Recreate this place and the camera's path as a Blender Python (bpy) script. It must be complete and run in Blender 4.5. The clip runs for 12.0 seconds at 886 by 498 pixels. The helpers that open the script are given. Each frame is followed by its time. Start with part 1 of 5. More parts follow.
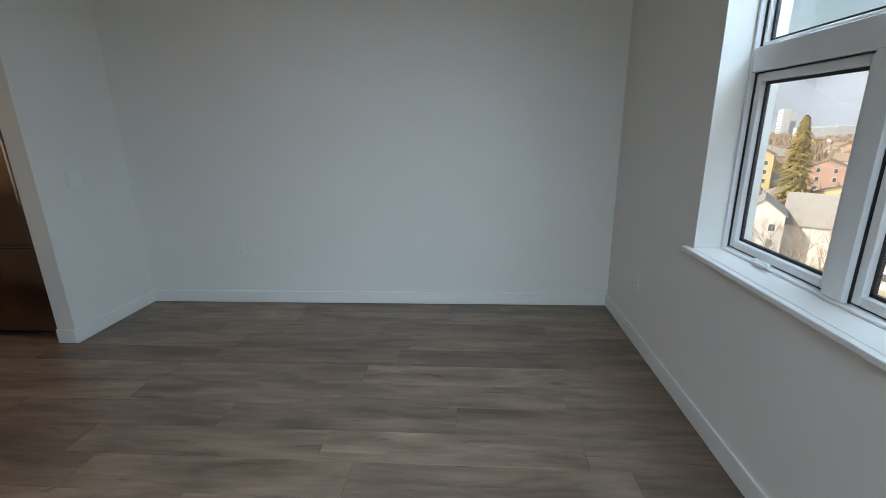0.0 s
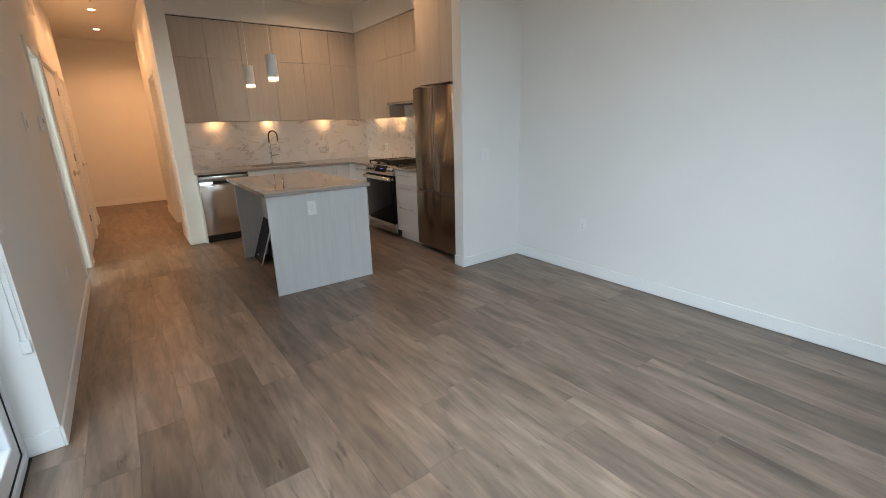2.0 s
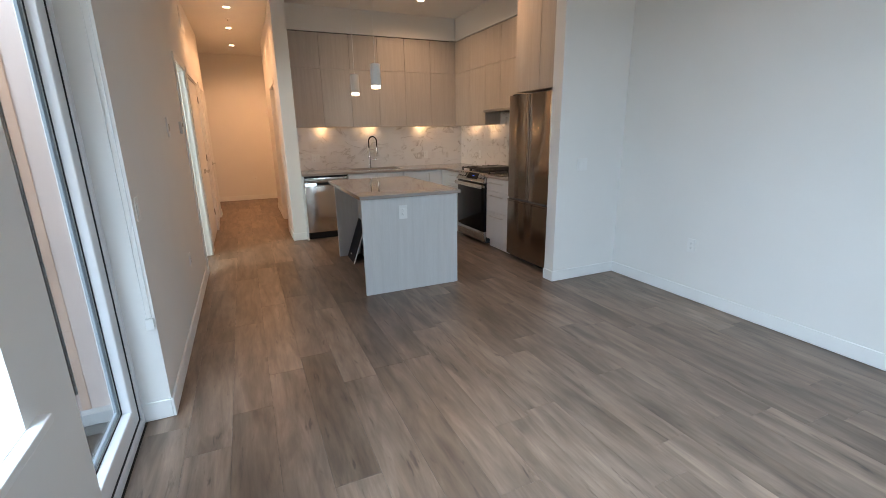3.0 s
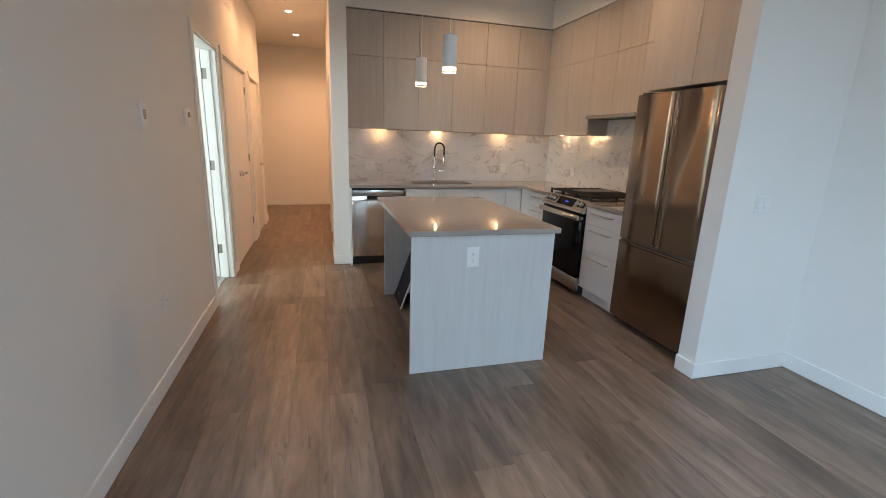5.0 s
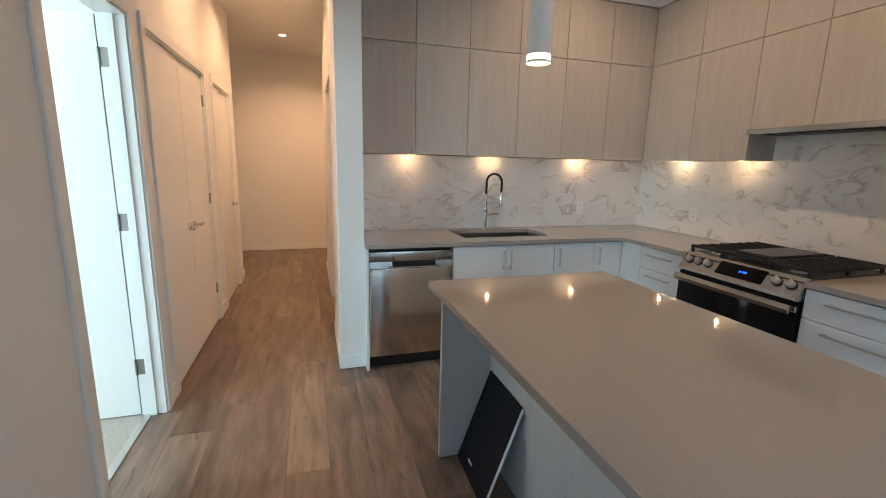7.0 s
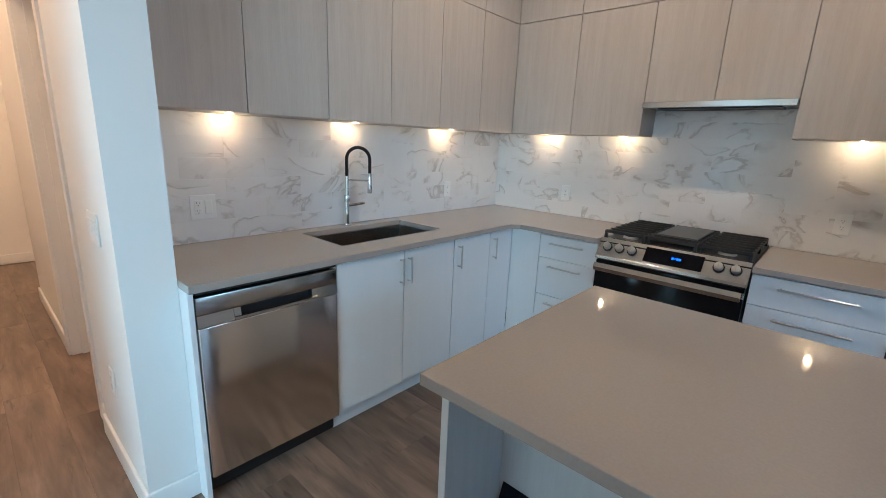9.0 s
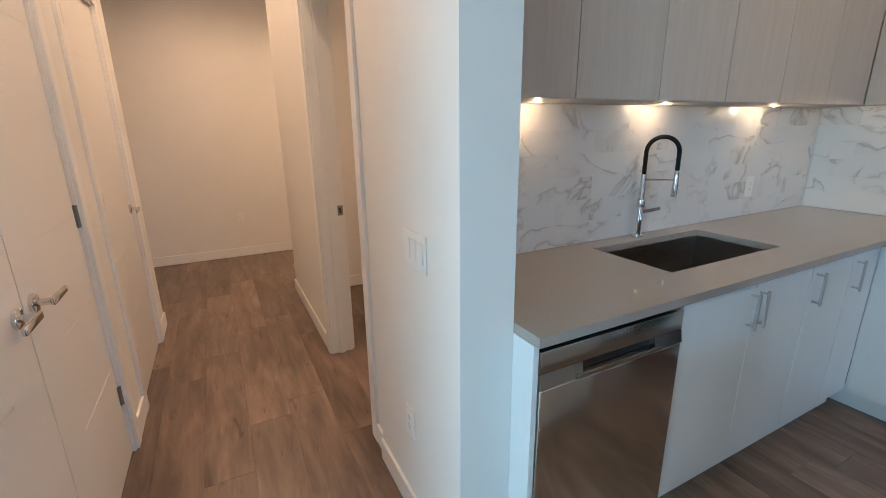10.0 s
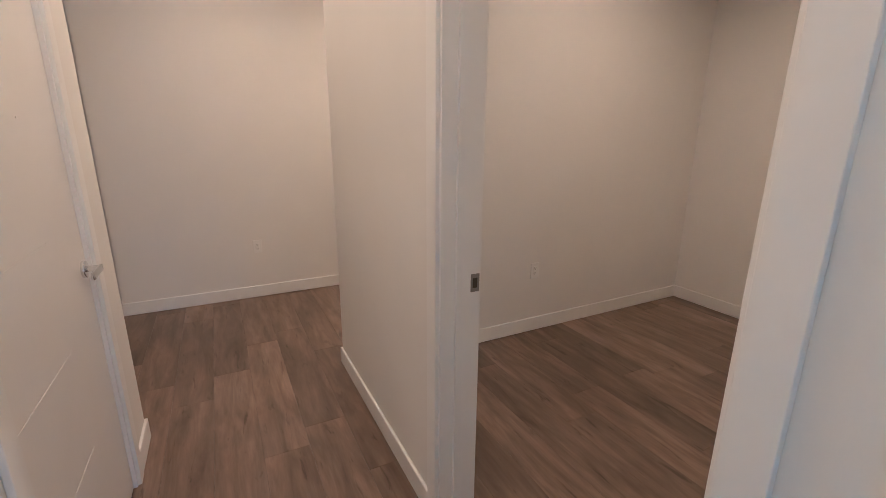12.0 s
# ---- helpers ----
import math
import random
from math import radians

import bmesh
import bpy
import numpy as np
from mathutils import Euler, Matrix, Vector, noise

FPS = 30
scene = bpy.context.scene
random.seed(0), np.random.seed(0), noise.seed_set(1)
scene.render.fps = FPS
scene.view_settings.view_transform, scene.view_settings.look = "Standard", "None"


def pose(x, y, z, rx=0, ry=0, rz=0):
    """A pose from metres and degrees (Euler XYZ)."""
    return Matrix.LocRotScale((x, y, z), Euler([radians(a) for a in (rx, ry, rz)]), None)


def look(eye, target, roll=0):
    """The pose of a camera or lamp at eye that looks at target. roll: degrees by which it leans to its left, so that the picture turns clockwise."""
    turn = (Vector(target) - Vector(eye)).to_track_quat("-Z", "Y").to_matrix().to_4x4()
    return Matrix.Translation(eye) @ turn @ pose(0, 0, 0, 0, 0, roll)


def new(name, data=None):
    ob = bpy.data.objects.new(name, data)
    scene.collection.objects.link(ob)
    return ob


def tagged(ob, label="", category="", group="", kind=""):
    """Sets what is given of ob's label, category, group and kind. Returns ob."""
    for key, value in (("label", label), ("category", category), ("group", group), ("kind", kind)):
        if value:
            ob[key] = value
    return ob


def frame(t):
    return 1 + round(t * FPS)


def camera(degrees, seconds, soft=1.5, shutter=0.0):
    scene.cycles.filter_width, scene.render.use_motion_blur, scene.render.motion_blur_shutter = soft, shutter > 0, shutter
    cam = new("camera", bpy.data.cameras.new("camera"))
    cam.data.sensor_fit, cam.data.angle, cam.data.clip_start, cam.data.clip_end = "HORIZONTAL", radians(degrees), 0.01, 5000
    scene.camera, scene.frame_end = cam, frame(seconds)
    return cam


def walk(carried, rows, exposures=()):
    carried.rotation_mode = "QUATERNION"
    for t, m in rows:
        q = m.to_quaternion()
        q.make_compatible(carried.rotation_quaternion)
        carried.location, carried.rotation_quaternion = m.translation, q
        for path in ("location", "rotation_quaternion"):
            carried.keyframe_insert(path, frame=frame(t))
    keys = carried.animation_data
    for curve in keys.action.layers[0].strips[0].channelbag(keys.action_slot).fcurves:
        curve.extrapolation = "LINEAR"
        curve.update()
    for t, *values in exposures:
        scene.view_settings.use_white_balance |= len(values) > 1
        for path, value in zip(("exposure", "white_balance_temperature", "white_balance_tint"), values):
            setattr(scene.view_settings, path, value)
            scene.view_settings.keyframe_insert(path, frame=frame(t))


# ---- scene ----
cam = camera(91.1, 12.0, soft=0.85)
PATH = [
    (0, (0.313, 0.179, 1.427), (0.171, 2.099, 0.883), -1.1),
    (0.5, (0.546, 0.203, 1.445), (-0.083, 1.995, 0.818), -2.2),
    (0.7, (0.735, 0.28, 1.447), (-0.246, 1.92, 0.822), -3.8),
    (1, (0.717, 0.125, 1.443), (-0.507, 1.585, 0.834), -2.3),
    (1.5, (0.786, 0.099, 1.441), (-0.548, 1.465, 0.847), -1.0),
    (2, (0.851, 0.112, 1.443), (-0.706, 1.236, 0.882), -1.5),
    (2.5, (0.88, 0.122, 1.444), (-0.804, 1.058, 0.906), -1.3),
    (3, (0.785, 0.152, 1.44), (-0.979, 0.937, 0.918), -0.9),
    (3.2, (0.709, 0.178, 1.442), (-1.052, 0.975, 0.93), -0.2),
    (4.8, (-0.317, 0.544, 1.417), (-2.184, 1.065, 0.926), 1.4),
    (5, (-0.506, 0.532, 1.425), (-2.372, 1.063, 0.937), 2.0),
    (5.5, (-1.015, 0.496, 1.434), (-2.939, 0.803, 0.978), 0.5),
    (6, (-1.533, 0.45, 1.465), (-3.485, 0.511, 1.035), -0.3),
    (6.5, (-2.037, 0.417, 1.466), (-3.988, 0.523, 1.038), 0.8),
    (7, (-2.471, 0.497, 1.451), (-4.349, 1.068, 1.069), 1.3),
    (7.2, (-2.604, 0.526, 1.456), (-4.407, 1.299, 1.071), 1.6),
    (8.8, (-3.596, 0.397, 1.43), (-4.808, 1.92, 0.969), 2.2),
    (9, (-3.739, 0.36, 1.433), (-5.033, 1.808, 0.956), 2.4),
    (9.5, (-4.16, 0.235, 1.421), (-5.647, 1.469, 0.905), 2.0),
    (10, (-4.548, 0.16, 1.434), (-6.263, 1.037, 0.897), -0.8),
    (10.5, (-4.972, 0.111, 1.426), (-6.817, 0.64, 0.863), -0.1),
    (11, (-5.36, 0.033, 1.423), (-7.225, 0.486, 0.86), 0.7),
    (11.5, (-5.692, 0.018, 1.428), (-7.531, 0.585, 0.883), 0.8),
    (12, (-6.031, 0.088, 1.426), (-7.75, 0.974, 0.913), 0.4),
]
walk(cam, [(t, look(eye, target, roll)) for t, eye, target, roll in PATH], [(0.0, 0.0, 6900, 11), (0.4, 0.19, 7050, 12), (0.8, 0.56, 7100, 13), (1.5, 0.9, 7200, 13), (3.2, 1.04, 6550, 13), (5.0, 1.18, 6350, 11), (6.5, 1.26, 5800, 7), (7.2, 1.16, 5550, 3), (8.8, 1.46, 4850, 0), (9.5, 1.42, 4750, 0), (10.0, 1.18, 4850, 0), (10.5, 0.93, 4700, -2), (11.0, 0.6, 5150, 6), (11.5, 0.97, 4700, 1), (12.0, 1.09, 4120, -2)])

# ---------------------------------------------------------------- world, sun, large lights
world = bpy.data.worlds.new("sky")
scene.world = world
world.use_nodes = True
wn = world.node_tree.nodes
sky = wn.new("ShaderNodeTexSky")
sky.sky_type = "NISHITA"
sky.sun_disc = False
sky.air_density, sky.dust_density = 1.2, 2.5
SUN_EL, SUN_DIR = radians(36), (0.86, 0.32)
sky.sun_elevation = SUN_EL
sky.sun_rotation = math.atan2(-SUN_DIR[0], -SUN_DIR[1])
world.node_tree.links.new(sky.outputs["Color"], wn["Background"].inputs["Color"])
wn["Background"].inputs["Strength"].default_value = 0.15


def lamp(name, kind, m, energy, color, **settings):
    data = bpy.data.lights.new(name, kind)
    data.energy, data.color = energy, color
    for key, value in settings.items():
        if key == "size":
            data.size = value
        elif key == "size_y":
            data.shape, data.size_y = "RECTANGLE", value
        elif key == "angle":
            data.angle = value
        elif key == "spread":
            data.spread = radians(value)
        elif key == "radius":
            data.shadow_soft_size = value
        elif key == "spot":
            data.spot_size, data.spot_blend = radians(value), 0.85
    ob = new(name, data)
    ob.matrix_world = m
    return ob


flat_len = math.cos(SUN_EL)
norm = math.hypot(*SUN_DIR)
lamp("sun", "SUN", look((0, 0, 30), (SUN_DIR[0] / norm * flat_len * 10, SUN_DIR[1] / norm * flat_len * 10, 30 - math.sin(SUN_EL) * 10)), 5.0, (1.0, 0.93, 0.84), angle=radians(0.5))
DAY = (0.58, 0.79, 1.0)
WARM = (1.0, 0.61, 0.34)
PUCKC = (1.0, 0.60, 0.29)
AMBER = (1.0, 0.52, 0.25)
lamp("east_window_daylight", "AREA", look((1.76, 1.62, 2.42), (0.76, 1.85, 0.95)), 22, DAY, size=1.3, size_y=0.6, spread=120)
lamp("balcony_door_daylight", "AREA", look((-1.11, -1.10, 2.42), (-1.11, -0.2, 1.05)), 13, DAY, size=0.95, size_y=0.34)
lamp("south_window_daylight", "AREA", look((0.40, -1.0, 2.1), (0.15, 0.0, 1.0)), 42, DAY, size=1.3, size_y=1.5, spread=110)
lamp("bedroom_window_daylight", "AREA", look((-3.3, -3.90, 1.8), (-3.5, -2.8, 1.45)), 61, (0.78, 0.97, 0.98), size=2.1, size_y=1.7)

# ---------------------------------------------------------------- materials


def mat(name):
    m = bpy.data.materials.new(name)
    m.use_nodes = True
    return m, m.node_tree.nodes, m.node_tree.links, m.node_tree.nodes["Principled BSDF"]


def plain(name, color, rough=0.5, metal=0.0, var=0.06, scale=6.0, bump=0.0, bump_scale=300.0, spec=0.5, stretch=(1, 1, 1)):
    """A surface with soft mottling at one scale and fine relief at another."""
    m, n, l, b = mat(name)
    tc = n.new("ShaderNodeTexCoord")
    mp = n.new("ShaderNodeMapping")
    mp.inputs["Scale"].default_value = stretch
    l.new(tc.outputs["Object"], mp.inputs["Vector"])
    t1 = n.new("ShaderNodeTexNoise")
    t1.inputs["Scale"].default_value = scale
    t1.inputs["Detail"].default_value = 5
    l.new(mp.outputs["Vector"], t1.inputs["Vector"])
    ramp = n.new("ShaderNodeValToRGB")
    ramp.color_ramp.elements[0].position, ramp.color_ramp.elements[1].position = 0.3, 0.7
    ramp.color_ramp.elements[0].color = (*[c * (1 - var) for c in color], 1)
    ramp.color_ramp.elements[1].color = (*[min(1, c * (1 + var)) for c in color], 1)
    l.new(t1.outputs["Fac"], ramp.inputs["Fac"])
    l.new(ramp.outputs["Color"], b.inputs["Base Color"])
    b.inputs["Roughness"].default_value = rough
    b.inputs["Metallic"].default_value = metal
    b.inputs["Specular IOR Level"].default_value = spec
    if bump:
        t2 = n.new("ShaderNodeTexNoise")
        t2.inputs["Scale"].default_value = bump_scale
        t2.inputs["Detail"].default_value = 3
        l.new(mp.outputs["Vector"], t2.inputs["Vector"])
        bp = n.new("ShaderNodeBump")
        bp.inputs["Strength"].default_value = bump
        bp.inputs["Distance"].default_value = 0.002
        l.new(t2.outputs["Fac"], bp.inputs["Height"])
        l.new(bp.outputs["Normal"], b.inputs["Normal"])
    return m


def grained(name, dark, light, axis, rough, scale=1.0, streak=40.0, contrast=(0.3, 0.75), piece_shift=True, bump=0.08, spec=0.5, tone=0.25):
    """Wood or wood-print laminate: long streaks along one axis, each piece with its own tone and offset."""
    m, n, l, b = mat(name)
    tc = n.new("ShaderNodeTexCoord")
    info = n.new("ShaderNodeObjectInfo")
    add = n.new("ShaderNodeVectorMath")
    add.operation = "MULTIPLY_ADD"
    comb = n.new("ShaderNodeCombineXYZ")
    for k in range(3):
        l.new(info.outputs["Random"], comb.inputs[k])
    add.inputs[1].default_value = (37.0, 53.0, 71.0) if piece_shift else (0, 0, 0)
    l.new(comb.outputs[0], add.inputs[0])
    l.new(tc.outputs["Object"], add.inputs[2])
    s = [1.0, 1.0, 1.0]
    s[axis] = 0.06
    mp = n.new("ShaderNodeMapping")
    mp.inputs["Scale"].default_value = [v * scale for v in s]
    l.new(add.outputs[0], mp.inputs["Vector"])
    fine = n.new("ShaderNodeTexNoise")
    fine.inputs["Scale"].default_value = streak * 4
    fine.inputs["Detail"].default_value = 6
    fine.inputs["Roughness"].default_value = 0.65
    broad = n.new("ShaderNodeTexNoise")
    broad.inputs["Scale"].default_value = streak * 0.45
    broad.inputs["Detail"].default_value = 4
    broad.inputs["Distortion"].default_value = 0.6
    for t in (fine, broad):
        l.new(mp.outputs["Vector"], t.inputs["Vector"])
    mix = n.new("ShaderNodeMath")
    mix.operation = "MULTIPLY_ADD"
    mix.inputs[1].default_value = 0.42
    half = n.new("ShaderNodeMath")
    half.operation = "MULTIPLY"
    half.inputs[1].default_value = 0.58
    l.new(broad.outputs["Fac"], half.inputs[0])
    l.new(fine.outputs["Fac"], mix.inputs[0])
    l.new(half.outputs[0], mix.inputs[2])
    ramp = n.new("ShaderNodeValToRGB")
    ramp.color_ramp.elements[0].position, ramp.color_ramp.elements[1].position = contrast
    ramp.color_ramp.elements[0].color = (*dark, 1)
    ramp.color_ramp.elements[1].color = (*light, 1)
    l.new(mix.outputs[0], ramp.inputs["Fac"])
    hsv = n.new("ShaderNodeHueSaturation")
    val = n.new("ShaderNodeMapRange")
    val.inputs["To Min"].default_value, val.inputs["To Max"].default_value = 1 - tone, 1 + tone
    l.new(info.outputs["Random"], val.inputs["Value"])
    l.new(val.outputs[0], hsv.inputs["Value"])
    l.new(ramp.outputs["Color"], hsv.inputs["Color"])
    l.new(hsv.outputs["Color"], b.inputs["Base Color"])
    b.inputs["Roughness"].default_value = rough
    b.inputs["Specular IOR Level"].default_value = spec
    bp = n.new("ShaderNodeBump")
    bp.inputs["Strength"].default_value = bump
    bp.inputs["Distance"].default_value = 0.002
    l.new(fine.outputs["Fac"], bp.inputs["Height"])
    l.new(bp.outputs["Normal"], b.inputs["Normal"])
    return m


def brushed(name, color, rough, axis, wave=0.06, aniso=0.0):
    """Brushed steel: a soft anisotropic sheen, slightly wavy along the brushing."""
    m, n, l, b = mat(name)
    tc = n.new("ShaderNodeTexCoord")
    mp = n.new("ShaderNodeMapping")
    s = [900.0, 900.0, 900.0]
    s[axis] = 6.0
    mp.inputs["Scale"].default_value = s
    l.new(tc.outputs["Object"], mp.inputs["Vector"])
    t = n.new("ShaderNodeTexNoise")
    t.inputs["Scale"].default_value = 1.0
    t.inputs["Detail"].default_value = 2
    l.new(mp.outputs["Vector"], t.inputs["Vector"])
    mr = n.new("ShaderNodeMapRange")
    mr.inputs["To Min"].default_value, mr.inputs["To Max"].default_value = rough * 0.92, rough * 1.08
    l.new(t.outputs["Fac"], mr.inputs["Value"])
    l.new(mr.outputs[0], b.inputs["Roughness"])
    mp2 = n.new("ShaderNodeMapping")
    s2 = [4.0, 4.0, 4.0]
    s2[axis] = 1.1
    mp2.inputs["Scale"].default_value = s2
    l.new(tc.outputs["Object"], mp2.inputs["Vector"])
    wav = n.new("ShaderNodeTexNoise")
    wav.inputs["Scale"].default_value = 1.0
    wav.inputs["Detail"].default_value = 0.0
    l.new(mp2.outputs["Vector"], wav.inputs["Vector"])
    bp = n.new("ShaderNodeBump")
    bp.inputs["Strength"].default_value = wave
    bp.inputs["Distance"].default_value = 0.1
    l.new(wav.outputs["Fac"], bp.inputs["Height"])
    l.new(bp.outputs["Normal"], b.inputs["Normal"])
    b.inputs["Base Color"].default_value = (*color, 1)
    b.inputs["Metallic"].default_value = 1.0
    if aniso:
        tg = n.new("ShaderNodeTangent")
        tg.direction_type, tg.axis = "RADIAL", "Z"
        l.new(tg.outputs[0], b.inputs["Tangent"])
        b.inputs["Anisotropic"].default_value = aniso
        b.inputs["Anisotropic Rotation"].default_value = 0.25
    return m


def oak_plank(name):
    """Grey-brown oak-look vinyl: soft broad streaks, flecks and knots, each plank with its own tone and cut."""
    m, n, l, b = mat(name)
    tc = n.new("ShaderNodeTexCoord")
    info = n.new("ShaderNodeObjectInfo")
    comb = n.new("ShaderNodeCombineXYZ")
    for k in range(3):
        l.new(info.outputs["Random"], comb.inputs[k])
    add = n.new("ShaderNodeVectorMath")
    add.operation = "MULTIPLY_ADD"
    add.inputs[1].default_value = (37.0, 53.0, 71.0)
    l.new(comb.outputs[0], add.inputs[0])
    l.new(tc.outputs["Object"], add.inputs[2])

    def streaks(sx, sy, detail, distort, rough=0.5):
        mp = n.new("ShaderNodeMapping")
        mp.inputs["Scale"].default_value = (sx, sy, 1.0)
        l.new(add.outputs[0], mp.inputs["Vector"])
        t = n.new("ShaderNodeTexNoise")
        t.inputs["Scale"].default_value = 1.0
        t.inputs["Detail"].default_value = detail
        t.inputs["Roughness"].default_value = rough
        t.inputs["Distortion"].default_value = distort
        l.new(mp.outputs["Vector"], t.inputs["Vector"])
        return t.outputs["Fac"]

    def ramp(fac, p0, p1, c0, c1):
        r = n.new("ShaderNodeValToRGB")
        r.color_ramp.elements[0].position, r.color_ramp.elements[1].position = p0, p1
        r.color_ramp.elements[0].color, r.color_ramp.elements[1].color = (*c0, 1), (*c1, 1)
        l.new(fac, r.inputs["Fac"])
        return r.outputs["Color"]

    def multiply(a, c, fac):
        x = n.new("ShaderNodeMix")
        x.data_type, x.blend_type = "RGBA", "MULTIPLY"
        x.inputs[0].default_value = fac
        l.new(a, x.inputs[6])
        l.new(c, x.inputs[7])
        return x.outputs[2]

    broad = ramp(streaks(1.8, 11.0, 5.0, 0.6, 0.6), 0.30, 0.70, (0.131, 0.092, 0.068), (0.290, 0.211, 0.158))
    fine = streaks(7.0, 85.0, 5.0, 0.35, 0.65)
    col = multiply(broad, ramp(fine, 0.30, 0.62, (0.72, 0.70, 0.68), (1.06, 1.06, 1.06)), 0.46)
    arch = ramp(streaks(1.5, 8.0, 2.0, 1.3), 0.45, 0.62, (1, 1, 1), (0.70, 0.67, 0.64))
    col = multiply(col, arch, 0.6)
    cloud = ramp(streaks(2.2, 4.5, 3.0, 0.6), 0.35, 0.66, (0.78, 0.78, 0.79), (1.10, 1.08, 1.06))
    col = multiply(col, cloud, 0.75)
    knots = ramp(streaks(4.5, 26.0, 4.0, 0.6, 0.6), 0.29, 0.38, (0.46, 0.43, 0.42), (1, 1, 1))
    col = multiply(col, knots, 0.85)
    hsv = n.new("ShaderNodeHueSaturation")
    val = n.new("ShaderNodeMapRange")
    val.inputs["To Min"].default_value, val.inputs["To Max"].default_value = 0.76, 1.24
    l.new(info.outputs["Random"], val.inputs["Value"])
    l.new(val.outputs[0], hsv.inputs["Value"])
    l.new(col, hsv.inputs["Color"])
    l.new(hsv.outputs["Color"], b.inputs["Base Color"])
    rr = n.new("ShaderNodeMapRange")
    rr.inputs["To Min"].default_value, rr.inputs["To Max"].default_value = 0.29, 0.43
    l.new(fine, rr.inputs["Value"])
    l.new(rr.outputs[0], b.inputs["Roughness"])
    bp = n.new("ShaderNodeBump")
    bp.inputs["Strength"].default_value = 0.15
    bp.inputs["Distance"].default_value = 0.0015
    l.new(fine, bp.inputs["Height"])
    l.new(bp.outputs["Normal"], b.inputs["Normal"])
    return m


def marble_tile(name):
    """White porcelain with grey marble veins; every tile has its own cut of the pattern."""
    m, n, l, b = mat(name)
    tc = n.new("ShaderNodeTexCoord")
    info = n.new("ShaderNodeObjectInfo")
    comb = n.new("ShaderNodeCombineXYZ")
    for k in range(3):
        l.new(info.outputs["Random"], comb.inputs[k])
    add = n.new("ShaderNodeVectorMath")
    add.operation = "MULTIPLY_ADD"
    add.inputs[1].default_value = (19.0, 31.0, 47.0)
    l.new(comb.outputs[0], add.inputs[0])
    l.new(tc.outputs["Object"], add.inputs[2])
    run = n.new("ShaderNodeMapping")
    run.inputs["Rotation"].default_value = (0.18, -0.18, 0)
    run.inputs["Scale"].default_value = (0.85, 0.85, 1.2)
    l.new(add.outputs[0], run.inputs["Vector"])
    warp = n.new("ShaderNodeTexNoise")
    warp.inputs["Scale"].default_value = 3.4
    warp.inputs["Detail"].default_value = 7
    warp.inputs["Distortion"].default_value = 0.7
    l.new(run.outputs[0], warp.inputs["Vector"])
    vein = n.new("ShaderNodeValToRGB")
    e = vein.color_ramp.elements
    e[0].position, e[0].color = 0.0, (1, 1, 1, 1)
    e[1].position, e[1].color = 1.0, (1, 1, 1, 1)
    for p, v in ((0.462, 1.0), (0.494, 0.42), (0.503, 0.38), (0.512, 0.80), (0.57, 0.97)):
        k = e.new(p)
        k.color = (v, v, v, 1)
    l.new(warp.outputs["Fac"], vein.inputs["Fac"])
    patch = n.new("ShaderNodeTexNoise")
    patch.inputs["Scale"].default_value = 3.6
    patch.inputs["Detail"].default_value = 5
    l.new(run.outputs[0], patch.inputs["Vector"])
    pr = n.new("ShaderNodeValToRGB")
    pr.color_ramp.elements[0].position, pr.color_ramp.elements[1].position = 0.42, 0.58
    l.new(patch.outputs["Fac"], pr.inputs["Fac"])
    mixv = n.new("ShaderNodeMix")
    mixv.data_type = "RGBA"
    mixv.inputs[6].default_value = (1, 1, 1, 1)
    l.new(pr.outputs["Color"], mixv.inputs[0])
    l.new(vein.outputs["Color"], mixv.inputs[7])
    col = n.new("ShaderNodeMix")
    col.data_type = "RGBA"
    col.inputs[6].default_value = (0.37, 0.325, 0.285, 1)
    col.inputs[7].default_value = (0.80, 0.785, 0.765, 1)
    l.new(mixv.outputs[2], col.inputs[0])
    l.new(col.outputs[2], b.inputs["Base Color"])
    b.inputs["Roughness"].default_value = 0.22
    return m


def glow(name, color, strength):
    m, n, l, b = mat(name)
    b.inputs["Base Color"].default_value = (*color, 1)
    b.inputs["Emission Color"].default_value = (*color, 1)
    b.inputs["Emission Strength"].default_value = strength
    return m


def pane_glass(name, tint=(0.96, 0.98, 0.98)):
    """Thin window glass: clear, with a mirror sheen that grows at grazing angles."""
    m, n, l, b = mat(name)
    out = n["Material Output"]
    n.remove(b)
    clear = n.new("ShaderNodeBsdfTransparent")
    clear.inputs["Color"].default_value = (*tint, 1)
    gloss = n.new("ShaderNodeBsdfGlossy")
    gloss.inputs["Roughness"].default_value = 0.02
    lw = n.new("ShaderNodeLayerWeight")
    lw.inputs["Blend"].default_value = 0.12
    fr = n.new("ShaderNodeMapRange")
    fr.inputs["To Min"].default_value, fr.inputs["To Max"].default_value = 0.03, 0.5
    l.new(lw.outputs["Facing"], fr.inputs["Value"])
    mx = n.new("ShaderNodeMixShader")
    l.new(fr.outputs[0], mx.inputs[0])
    l.new(clear.outputs[0], mx.inputs[1])
    l.new(gloss.outputs[0], mx.inputs[2])
    l.new(mx.outputs[0], out.inputs["Surface"])
    return m


